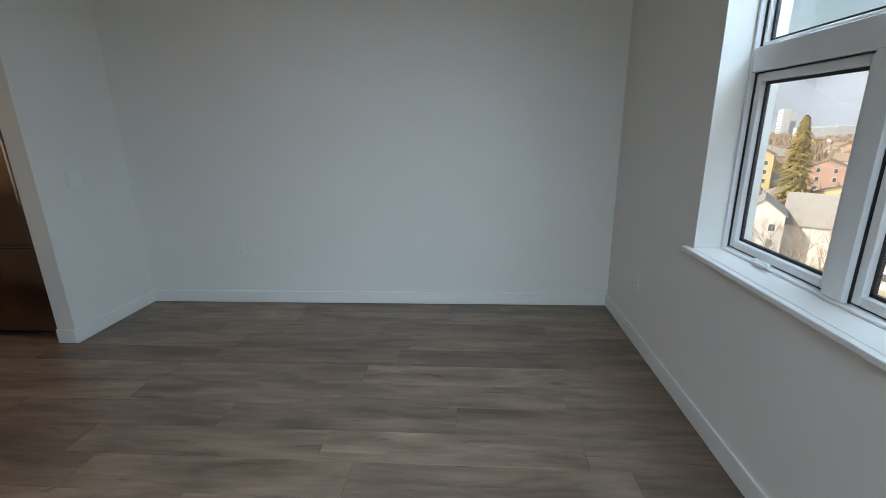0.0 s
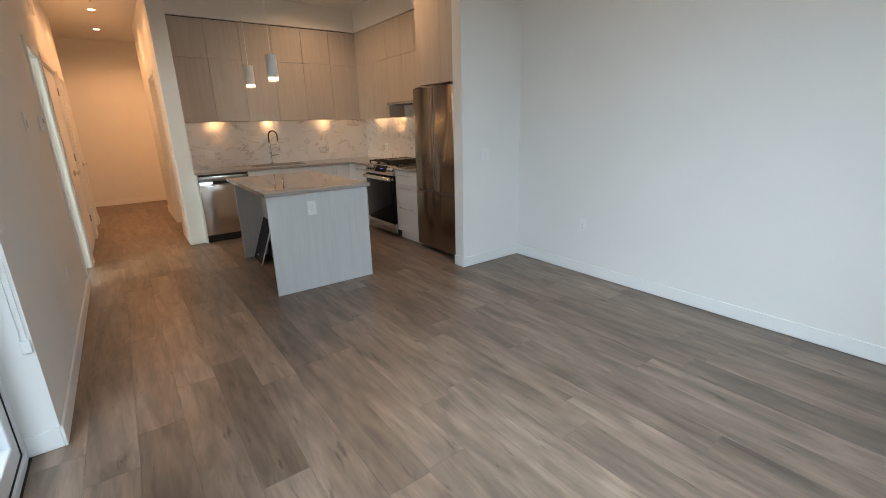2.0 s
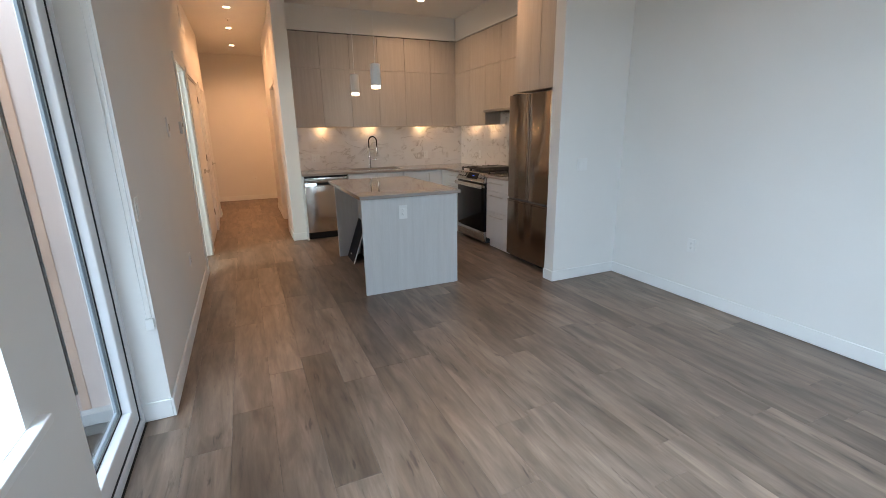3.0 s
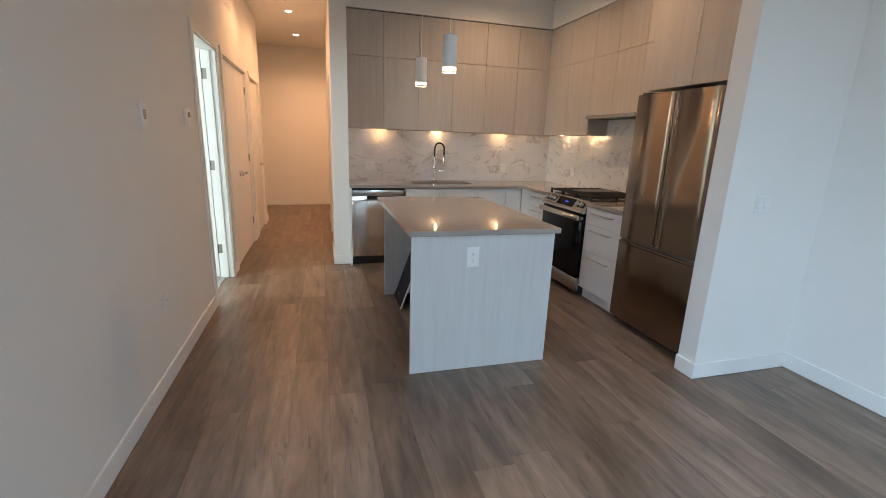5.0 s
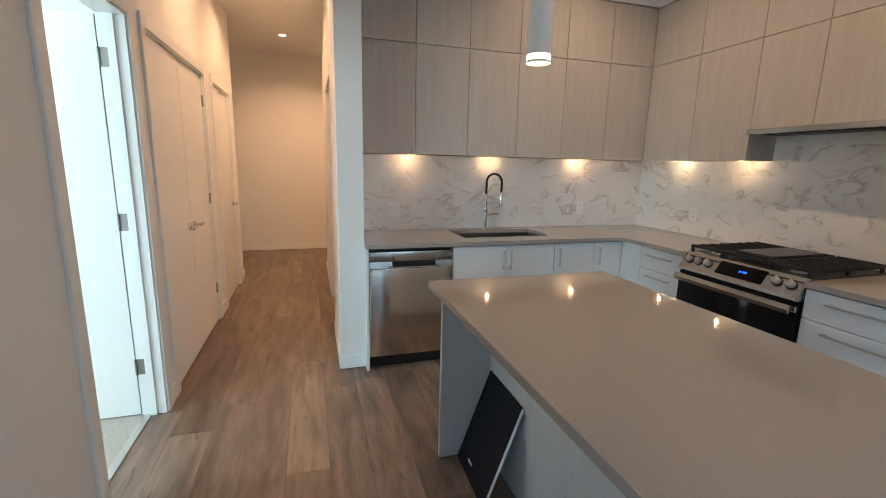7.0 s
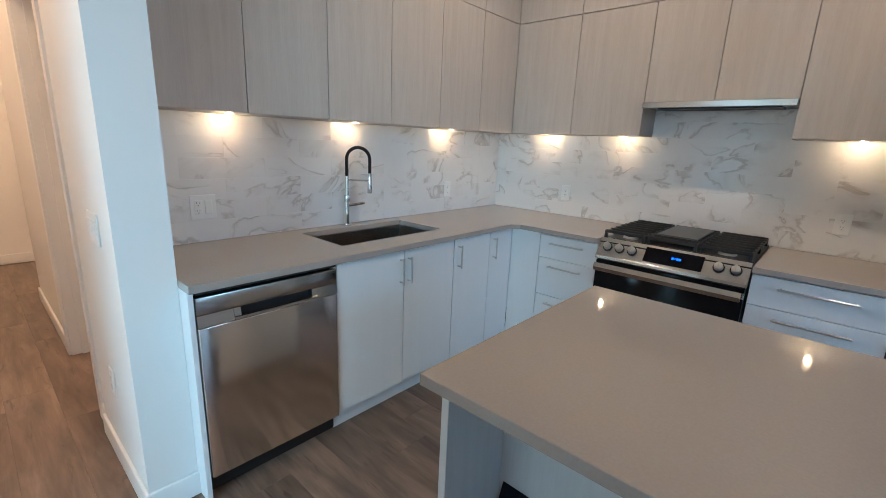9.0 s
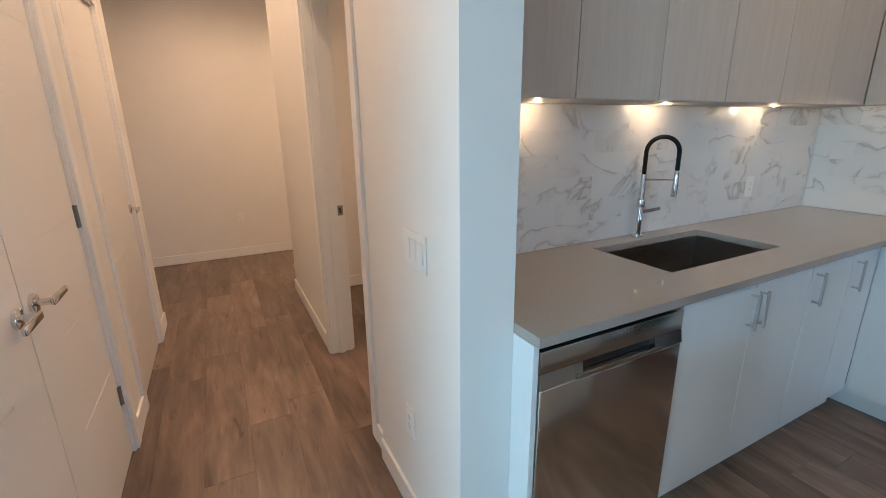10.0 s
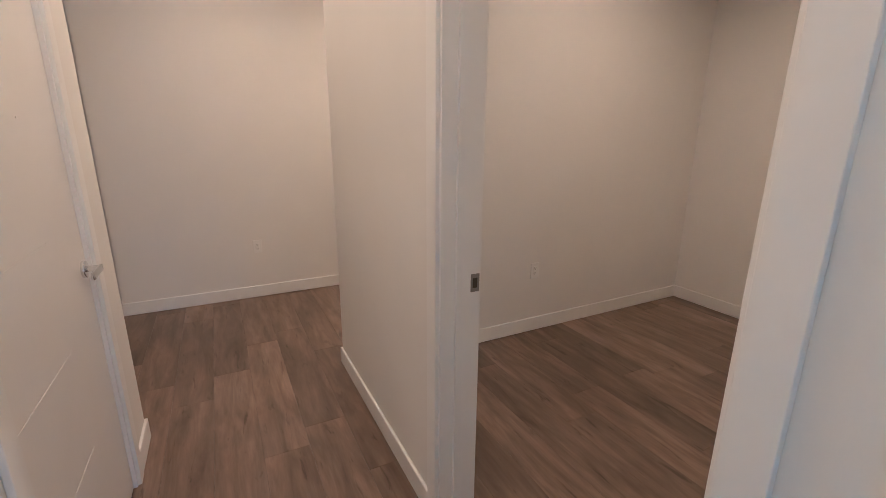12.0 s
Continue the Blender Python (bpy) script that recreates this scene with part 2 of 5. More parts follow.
WALL = plain("wall_paint", (0.80, 0.79, 0.76), 0.62, var=0.012, scale=2.5, bump=0.12, bump_scale=220)
CEIL = plain("ceiling_paint", (0.82, 0.81, 0.78), 0.8, var=0.012, scale=3, bump=0.15, bump_scale=160)
TRIM = plain("trim_paint", (0.83, 0.83, 0.81), 0.32, var=0.015, scale=5, bump=0.03, bump_scale=90)
DOORP = plain("door_paint", (0.82, 0.81, 0.79), 0.36, var=0.015, scale=4, bump=0.05, bump_scale=120)
VINYL = plain("white_vinyl", (0.80, 0.81, 0.82), 0.28, var=0.02, scale=8)
PLASTIC = plain("white_plastic", (0.82, 0.82, 0.80), 0.3, var=0.015, scale=20)
SOCKET = plain("socket_dark", (0.05, 0.05, 0.05), 0.5)
GASKET = plain("black_gasket", (0.02, 0.02, 0.022), 0.6)
GLASS = pane_glass("window_glass")
PLANK = oak_plank("floor_plank")
SUBFLOOR = plain("dark_underlay", (0.03, 0.025, 0.02), 0.9)
LAM = grained("greige_laminate", (0.43, 0.385, 0.34), (0.545, 0.50, 0.45), 2, 0.42, scale=1.0, streak=60, contrast=(0.28, 0.74), bump=0.03, tone=0.025)
LAMP_ISLAND = grained("pale_laminate", (0.565, 0.56, 0.545), (0.66, 0.66, 0.65), 2, 0.40, scale=1.0, streak=60, contrast=(0.28, 0.74), bump=0.03, tone=0.015)
LOWER = grained("white_laminate", (0.725, 0.73, 0.727), (0.76, 0.765, 0.762), 2, 0.28, scale=1.0, streak=48, contrast=(0.25, 0.75), bump=0.02, tone=0.01)
QUARTZ = plain("greige_quartz", (0.36, 0.318, 0.283), 0.05, var=0.035, scale=160, spec=0.5)
STEEL = brushed("brushed_steel", (0.56, 0.54, 0.51), 0.22, 0, 0.03)
# fridge steel: the dim room's reflection is put into its dark bronze colour
STEELV = brushed("brushed_steel_dim_reflection", (0.30, 0.25, 0.205), 0.16, 2, 0.22, 0.7)
STEELD = brushed("brushed_steel_door", (0.72, 0.67, 0.615), 0.16, 2, 0.26, 0.65)
HINGE = plain("dull_steel", (0.30, 0.295, 0.285), 0.36, 1.0, var=0.05)
CHROME = plain("chrome", (0.72, 0.72, 0.72), 0.05, 1.0, var=0.02)
NICKEL = plain("satin_nickel", (0.62, 0.60, 0.57), 0.28, 1.0, var=0.04)
BLACKG = plain("black_glass", (0.005, 0.005, 0.006), 0.10, var=0.02, spec=0.15)
BLACK = plain("black_enamel", (0.012, 0.012, 0.013), 0.42, var=0.1, scale=30)
IRON = plain("cast_iron", (0.011, 0.011, 0.011), 0.62, var=0.2, scale=60, bump=0.2, bump_scale=500)
RUBBER = plain("black_rubber", (0.010, 0.010, 0.010), 0.6, spec=0.2)
SINKM = brushed("sink_steel", (0.40, 0.37, 0.34), 0.28, 1, 0.02)
TILE = marble_tile("marble_tile")
GROUT = plain("grout", (0.80, 0.785, 0.76), 0.9, var=0.04, scale=40)
NAVY = plain("navy_card", (0.010, 0.012, 0.020), 0.45, var=0.08, spec=0.12)
BLUE_LED = glow("blue_display", (0.03, 0.12, 1.0), 1.1)
LED = glow("warm_led", (1.0, 0.76, 0.50), 7.0)
RING = glow("pendant_ring", (1.0, 0.83, 0.64), 1.6)
PUCK = glow("puck_lens", (1.0, 0.62, 0.30), 0.6)
CARPET = plain("beige_carpet", (0.46, 0.42, 0.37), 0.95, var=0.12, scale=60, bump=0.5, bump_scale=500)
BLUEGREY = plain("glass_edge_reflection", (0.30, 0.36, 0.42), 0.35)
DARKGAP = plain("painted_gap_shade", (0.06, 0.05, 0.045), 0.8)

# ---------------------------------------------------------------- mesh helpers


def bx(x0, x1, y0, y1, z0, z1, bev=0.0, seg=1, bm=None):
    """A box, with bevelled edges where bev is given, added to bm if there is one."""
    own = bmesh.new()
    bmesh.ops.create_cube(own, size=1.0)
    bmesh.ops.scale(own, vec=(abs(x1 - x0), abs(y1 - y0), abs(z1 - z0)), verts=own.verts)
    bmesh.ops.translate(own, vec=((x0 + x1) / 2, (y0 + y1) / 2, (z0 + z1) / 2), verts=own.verts)
    if bev:
        bmesh.ops.bevel(own, geom=own.edges[:], offset=bev, segments=seg, profile=0.5, affect="EDGES")
    return merge(bm, own)


def merge(bm, own):
    if bm is None:
        return own
    tmp = bpy.data.meshes.new("tmp")
    own.to_mesh(tmp)
    own.free()
    bm.from_mesh(tmp)
    bpy.data.meshes.remove(tmp)
    return bm


def cyl(p, q, r, seg=20, r2=None, bev=0.0, bm=None):
    """A cylinder or cone from p to q."""
    own = bmesh.new()
    p, q = Vector(p), Vector(q)
    bmesh.ops.create_cone(own, cap_ends=True, segments=seg, radius1=r, radius2=r if r2 is None else r2, depth=(q - p).length)
    if bev:
        rim = [e for e in own.edges if abs(e.verts[0].co.z - e.verts[1].co.z) < 1e-6]
        bmesh.ops.bevel(own, geom=rim, offset=bev, segments=2, profile=0.5, affect="EDGES")
    m = Matrix.Translation((p + q) / 2) @ (q - p).to_track_quat("Z", "Y").to_matrix().to_4x4()
    bmesh.ops.transform(own, matrix=m, verts=own.verts)
    return merge(bm, own)


def tube(points, r, seg=10, bm=None):
    """A round bar swept through points."""
    own = bmesh.new()
    pts = [Vector(p) for p in points]
    rings = []
    up = Vector((0.123, 0.456, 0.88)).normalized()
    for i, p in enumerate(pts):
        d = (pts[min(i + 1, len(pts) - 1)] - pts[max(i - 1, 0)]).normalized()
        a = d.cross(up).normalized()
        b = d.cross(a)
        rings.append([own.verts.new(p + r * (math.cos(t) * a + math.sin(t) * b)) for t in (2 * math.pi * k / seg for k in range(seg))])
    for u, v in zip(rings, rings[1:]):
        for k in range(seg):
            own.faces.new((u[k], u[(k + 1) % seg], v[(k + 1) % seg], v[k]))
    own.faces.new(rings[0][::-1])
    own.faces.new(rings[-1])
    bmesh.ops.recalc_face_normals(own, faces=own.faces[:])
    return merge(bm, own)


def extrude(profile, axis, a, b, bm=None):
    """A closed profile swept straight along an axis from a to b. The profile holds the other two coordinates in xyz order."""
    own = bmesh.new()

    def v(p, w):
        c = list(p)
        c.insert(axis, w)
        return own.verts.new(c)

    lo, hi = [v(p, a) for p in profile], [v(p, b) for p in profile]
    k = len(profile)
    for i in range(k):
        own.faces.new((lo[i], lo[(i + 1) % k], hi[(i + 1) % k], hi[i]))
    own.faces.new(lo[::-1])
    own.faces.new(hi)
    bmesh.ops.recalc_face_normals(own, faces=own.faces[:])
    return merge(bm, own)


def mesh_of(name, bm, material, smooth=False):
    me = bpy.data.meshes.new(name)
    bm.to_mesh(me)
    bm.free()
    me.materials.append(material)
    if smooth:
        me.polygons.foreach_set("use_smooth", [True] * len(me.polygons))
        me.set_sharp_from_angle(angle=radians(35))
    return me


def thing(name, x, y, z, label, category, group="", kind=""):
    ob = new(name)
    ob.empty_display_size = 0.1
    ob.matrix_world = pose(x, y, z)
    return tagged(ob, label, category, group, kind)


def part(name, bm, material, parent, label="", smooth=False):
    """One mesh, given in world coordinates, under a thing or a part."""
    ob = new(name, mesh_of(name, bm, material, smooth))
    if parent is not None:
        ob.parent = parent
        m = Matrix.Identity(4)
        chain = []
        p = parent
        while p is not None:
            chain.append(p)
            p = p.parent
        for p in reversed(chain):
            m = m @ p.matrix_parent_inverse @ p.matrix_basis
        ob.matrix_parent_inverse = m.inverted()
    if label:
        ob["label"] = label
    return ob


def piece(name, bm, material, label, category, kind="structure", smooth=False):
    """A single-mesh thing or piece of the setting."""
    return tagged(part(name, bm, material, None, "", smooth), label, category, "", kind)

# ---------------------------------------------------------------- plan
CEIL_Z = 3.07
SY, NY = -0.35, 3.54          # south wall face, north wall face
EX = 1.385                     # east wall face
KX = -5.99                     # kitchen back wall face
PIL0, PIL1, DEN0, DENY = 0.662, 0.832, 0.678, 0.818       # wall between hall and kitchen
JOG0, JOG1, JOGY = -2.608, -2.475, 2.772
HX = -10.05                     # hall end wall
TH = 0.14
LOW = -0.012                   # walls stand on the underlay


def wall(name, boxes, label="smooth white painted drywall", material=None):
    """A wall from boxes that butt against one another."""
    bm = bmesh.new()
    for b in boxes:
        bx(*b, bm=bm)
    return piece(name, bm, material or WALL, label, "wall")


def with_openings(axis, face0, face1, a, b, holes, top=CEIL_Z):
    """Boxes for a wall along an axis from a to b, between two faces, with holes (start, end, bottom, top)."""
    out, cur = [], a

    def put(s, e, z0, z1):
        if e - s > 1e-4 and z1 - z0 > 1e-4:
            out.append((s, e, face0, face1, z0, z1) if axis == 0 else (face0, face1, s, e, z0, z1))

    for s, e, z0, z1 in sorted(holes):
        put(cur, s, LOW, top)
        put(s, e, LOW, z0)
        put(s, e, z1, top)
        cur = e
    put(cur, b, LOW, top)
    return out


WIN_E = (0.96, 2.305, 0.83, 2.75)
WIN_S = (-0.325, 1.02, 0.83, 2.75)
SLIDE = (-1.645, -0.59, LOW, 2.36)
BDOOR = (-5.14, -4.345, LOW, 2.15)
CLOSET = (-6.745, -5.37, LOW, 2.15)
DOOR2 = (-7.945, -7.10, LOW, 2.15)
DEN = (-7.205, -6.305, LOW, 2.15)

wall("wall_east", with_openings(1, EX, EX + 0.26, SY - 0.26, NY + TH, [WIN_E]))
wall("wall_north", [(KX - 0.15, EX, NY, NY + TH, LOW, CEIL_Z)])
DN = 3.70
wall("wall_den_north", [(-8.56, KX - 0.15, DN, DN + TH, LOW, CEIL_Z)])
wall("wall_south", with_openings(0, SY - 0.25, SY, -1.95, EX, [WIN_S, SLIDE]))
wall("wall_south_hall", with_openings(0, SY - 0.12, SY, -8.26, -1.95, [BDOOR, CLOSET, DOOR2]))
wall("wall_fridge_end", [(JOG0, JOG1, JOGY, NY, LOW, CEIL_Z)])
wall("wall_kitchen_back", [(KX - 0.15, KX, PIL1, NY, LOW, CEIL_Z), (KX - 0.15, KX, NY + TH, DN + TH, LOW, CEIL_Z)])
wall("wall_hall_kitchen", with_openings(0, DEN0, DENY, -8.56, -6.14, [DEN]) + [(-6.14, -5.44, PIL0, PIL1, LOW, CEIL_Z)])
wall("wall_den_west", [(-8.56, -8.405, DENY, DN, LOW, CEIL_Z)])
wall("wall_hall_end", [(HX - TH, HX, -0.69, NY, LOW, CEIL_Z), (HX - TH - 0.15, HX - 0.15, -2.4, -0.69, LOW, CEIL_Z)])
wall("wall_entry_east", [(-8.40, -8.26, -2.4, SY - 0.12, LOW, CEIL_Z)])
wall("wall_entry_south", [(-10.5, -8.1, -2.54, -2.4, LOW, CEIL_Z)])
wall("wall_hall_north", [(HX, -8.56, NY - 0.14, NY, LOW, CEIL_Z)])
wall("wall_bedroom_west", [(-5.42, -5.28, -4.0, SY - 0.12, LOW, CEIL_Z)])
wall("wall_bedroom_east", [(-2.09, -1.95, -4.0, SY - 0.12, LOW, CEIL_Z)])
wall("wall_bedroom_south", with_openings(0, -4.14, -4.0, -5.42, -1.95, [(-4.4, -2.2, 0.7, 2.7)]))
piece("ceiling", bx(-10.5, EX + 0.26, -4.2, DN + TH, CEIL_Z, CEIL_Z + 0.2), CEIL, "flat white painted ceiling", "ceiling")
# drywall soffit flush above the cabinets
wall("wall_soffit", [(KX, -5.693, PIL1, 3.288, 2.757, CEIL_Z), (KX, -3.46, 3.288, NY, 2.757, CEIL_Z), (-3.46, JOG0, 2.95, NY, 2.757, CEIL_Z)])

# ---------------------------------------------------------------- baseboards and casings
BH, BT = 0.105, 0.013


def baseboard(x0, x1, y0, y1):
    piece("baseboard", bx(x0, x1, y0, y1, 0.002, BH, 0.003), TRIM, "white painted square-edged baseboard", "baseboard")


baseboard(JOG1, EX, NY - BT, NY)
baseboard(EX - BT, EX, SY, NY - BT)
baseboard(JOG1, JOG1 + BT, JOGY - BT, NY - BT)
baseboard(JOG0 - 0.004, JOG1, JOGY - BT, JOGY)
baseboard(BDOOR[1] + 0.061, SLIDE[0] + BT, SY, SY + BT)
baseboard(SLIDE[0], SLIDE[0] + BT, SY - 0.13, SY)
baseboard(SLIDE[1] - BT, EX - BT, SY, SY + BT)
baseboard(CLOSET[1] + 0.061, BDOOR[0] - 0.061, SY, SY + BT)
baseboard(DOOR2[1] + 0.061, CLOSET[0] - 0.061, SY, SY + BT)
baseboard(-8.26 - BT, DOOR2[0] - 0.061, SY, SY + BT)
baseboard(-8.26 - BT, -8.26, -2.4, SY)
baseboard(HX, HX + BT, -0.69 - BT, NY - 0.14)
baseboard(HX - 0.15, HX, -0.69 - BT, -0.69)
baseboard(HX - 0.15, HX - 0.15 + BT, -2.4, -0.69 - BT)
baseboard(-6.14, -5.44 + BT, PIL0 - BT, PIL0)
baseboard(DEN[1] + 0.061, -6.14, DEN0 - BT, DEN0)
baseboard(-5.44, -5.44 + BT, PIL0, PIL1 + 0.004)
baseboard(-8.56 - BT, DEN[0] - 0.061, DEN0 - BT, DEN0)
baseboard(-8.56 - BT, -8.56, DEN0, NY - 0.14)
baseboard(-8.405, -8.405 + BT, DENY + 0.016, DN - BT)
baseboard(-8.405, KX - 0.15, DN - BT, DN)
baseboard(KX - 0.15 - BT, KX - 0.15, DENY, DN - BT)


def door_frame(name, x0, x1, face, into, top, label):
    """Jamb lining and casings round an opening in a wall that runs along x; into: the wall's other face."""
    t = thing(name, (x0 + x1) / 2, face, 0, label, "door frame", kind="structure")
    s = 1 if into < face else -1
    lo, hi = min(face, into), max(face, into)
    part("jamb", bx(x0, x0 + 0.018, lo - 0.002, hi + 0.002, 0.001, top, 0.001), TRIM, t)
    part("jamb", bx(x1 - 0.018, x1, lo - 0.002, hi + 0.002, 0.001, top, 0.001), TRIM, t)
    part("head_jamb", bx(x0 + 0.018, x1 - 0.018, lo - 0.002, hi + 0.002, top - 0.018, top, 0.001), TRIM, t)
    part("door_stop", bx(x0 + 0.018, x0 + 0.03, (lo + hi) / 2 - 0.02, (lo + hi) / 2 + 0.015, 0.001, top - 0.018), TRIM, t)
    part("door_stop", bx(x1 - 0.03, x1 - 0.018, (lo + hi) / 2 - 0.02, (lo + hi) / 2 + 0.015, 0.001, top - 0.018), TRIM, t)
    w = 0.066
    for f, d in ((face, s), (into, -s)):
        y0, y1 = sorted((f, f + d * 0.015))
        part("casing", bx(x0 - w + 0.006, x0 + 0.006, y0, y1, 0.001, top + w - 0.006, 0.0022, 2), TRIM, t)
        part("casing", bx(x1 - 0.006, x1 + w - 0.006, y0, y1, 0.001, top + w - 0.006, 0.0022, 2), TRIM, t)
        part("head_casing", bx(x0 + 0.006, x1 - 0.006, y0, y1, top - 0.006, top + w - 0.006, 0.0022, 2), TRIM, t)
    return t


door_frame("door_frame_bedroom", BDOOR[0], BDOOR[1], SY, SY - 0.12, BDOOR[3], "white painted casing round the open bedroom doorway")
door_frame("door_frame_closet", CLOSET[0], CLOSET[1], SY, SY - 0.12, CLOSET[3], "white painted casing round the closet double doors")
door_frame("door_frame_hall", DOOR2[0], DOOR2[1], SY, SY - 0.12, DOOR2[3], "white painted casing round the closed hall door")
den_frame = door_frame("door_frame_den", DEN[0], DEN[1], DEN0, DENY, DEN[3], "white painted casing round the open den doorway")
strike = part("strike_plate", bx(DEN[0] + 0.018, DEN[0] + 0.0205, DENY - 0.032, DENY + 0.001, 0.922, 0.984, 0.001), HINGE, den_frame, "satin nickel strike plate")
part("latch_hole", bx(DEN[0] + 0.0195, DEN[0] + 0.0215, DENY - 0.025, DENY - 0.008, 0.936, 0.970), SOCKET, strike)


def lever(parent, x, y, z, out, side):
    """A chrome lever handle on a round rose; out: the way it stands off (y), side: the way the lever points (x)."""
    h = part("lever_handle", cyl((x, y, z), (x, y + out * 0.012, z), 0.030, 28, bev=0.002), CHROME, parent, "polished chrome lever handle", True)
    part("spindle", cyl((x, y + out * 0.012, z), (x, y + out * 0.05, z), 0.0105, 16), CHROME, h, "", True)
    part("lever", bx(x - 0.012 if side > 0 else x - 0.115, x + 0.115 if side > 0 else x + 0.012, *sorted((y + out * 0.044, y + out * 0.056)), z - 0.0125, z + 0.0125, 0.005, 3), CHROME, h, "", True)
    return h


def hinge(parent, x, y, z):
    h = part("hinge", cyl((x, y, z - 0.045), (x, y, z + 0.045), 0.0065, 12), HINGE, parent, "satin nickel hinge", True)
    part("hinge_leaf", bx(x - 0.016, x + 0.016, y - 0.008, y - 0.004, z - 0.045, z + 0.045), HINGE, h)


def door_leaf(name, x0, x1, y, hinge_x, lever_x, lever_side, label):
    """A closed flush door with thin routed lines, face at y."""
    d = thing(name, (x0 + x1) / 2, y, 0.008, label, "door", kind="structure")
    z0, z1 = 0.010, 2.127
    cuts = [z0, 0.448, 0.785, 1.122, 1.459, 1.796, z1]
    bm = bx(x0, x1, y - 0.040, y - 0.0012, z0, z1)
    s = 1 if hinge_x < (x0 + x1) / 2 else -1
    g0, g1 = hinge_x + s * 0.055, hinge_x + s * 0.47
    bx(*sorted((x0 if s > 0 else x1, g0)), y - 0.0014, y, z0, z1, bm=bm)
    bx(*sorted((g1, x1 if s > 0 else x0)), y - 0.0014, y, z0, z1, bm=bm)
    for a, b in zip(cuts, cuts[1:]):
        bx(*sorted((g0, g1)), y - 0.0014, y, a + (0.0028 if a > z0 else 0), b - (0.0028 if b < z1 else 0), bm=bm)
    leaf = part("leaf", bm, DOORP, d)
    for hz in (0.30, 1.115, 1.93):
        hinge(d, hinge_x - (0.006 if name == "door_hall" else 0), y + (0.017 if name == "door_hall" else 0.006), hz)
    lever(d, lever_x, y, 0.965, 1, lever_side)
    return d


MID = (CLOSET[0] + CLOSET[1]) / 2
door_leaf("door_closet_east", MID + 0.003, CLOSET[1] - 0.021, SY - 0.012, CLOSET[1] - 0.02, MID + 0.062, 1, "closed white flush closet door with chrome lever handle")
door_leaf("door_closet_west", CLOSET[0] + 0.021, MID - 0.003, SY - 0.012, CLOSET[0] + 0.02, MID - 0.062, -1, "closed white flush closet door with chrome lever handle")
door_leaf("door_hall", DOOR2[0] + 0.021, DOOR2[1] - 0.021, SY - 0.012, DOOR2[1] - 0.02, DOOR2[0] + 0.075, 1, "closed white flush hall door with chrome lever handle")

# bedroom door, open into the bedroom
bd = thing("door_bedroom", BDOOR[0] + 0.02, SY - 0.12, 0.01, "white flush bedroom door standing wide open", "door", kind="structure")
part("leaf", bx(BDOOR[0] - 0.016, BDOOR[0] + 0.021, SY - 0.83, SY - 0.126, 0.012, 2.127, 0.002), DOORP, bd)
for hz in (0.30, 1.115, 1.93):
    h = part("hinge", cyl((BDOOR[0] + 0.026, SY - 0.122, hz - 0.045), (BDOOR[0] + 0.026, SY - 0.122, hz + 0.045), 0.0065, 12), HINGE, bd, "satin nickel hinge", True)
    part("hinge_leaf", bx(BDOOR[0] + 0.0185, BDOOR[0] + 0.0205, SY - 0.116, SY - 0.084, hz - 0.045, hz + 0.045), HINGE, h)

# ---------------------------------------------------------------- windows


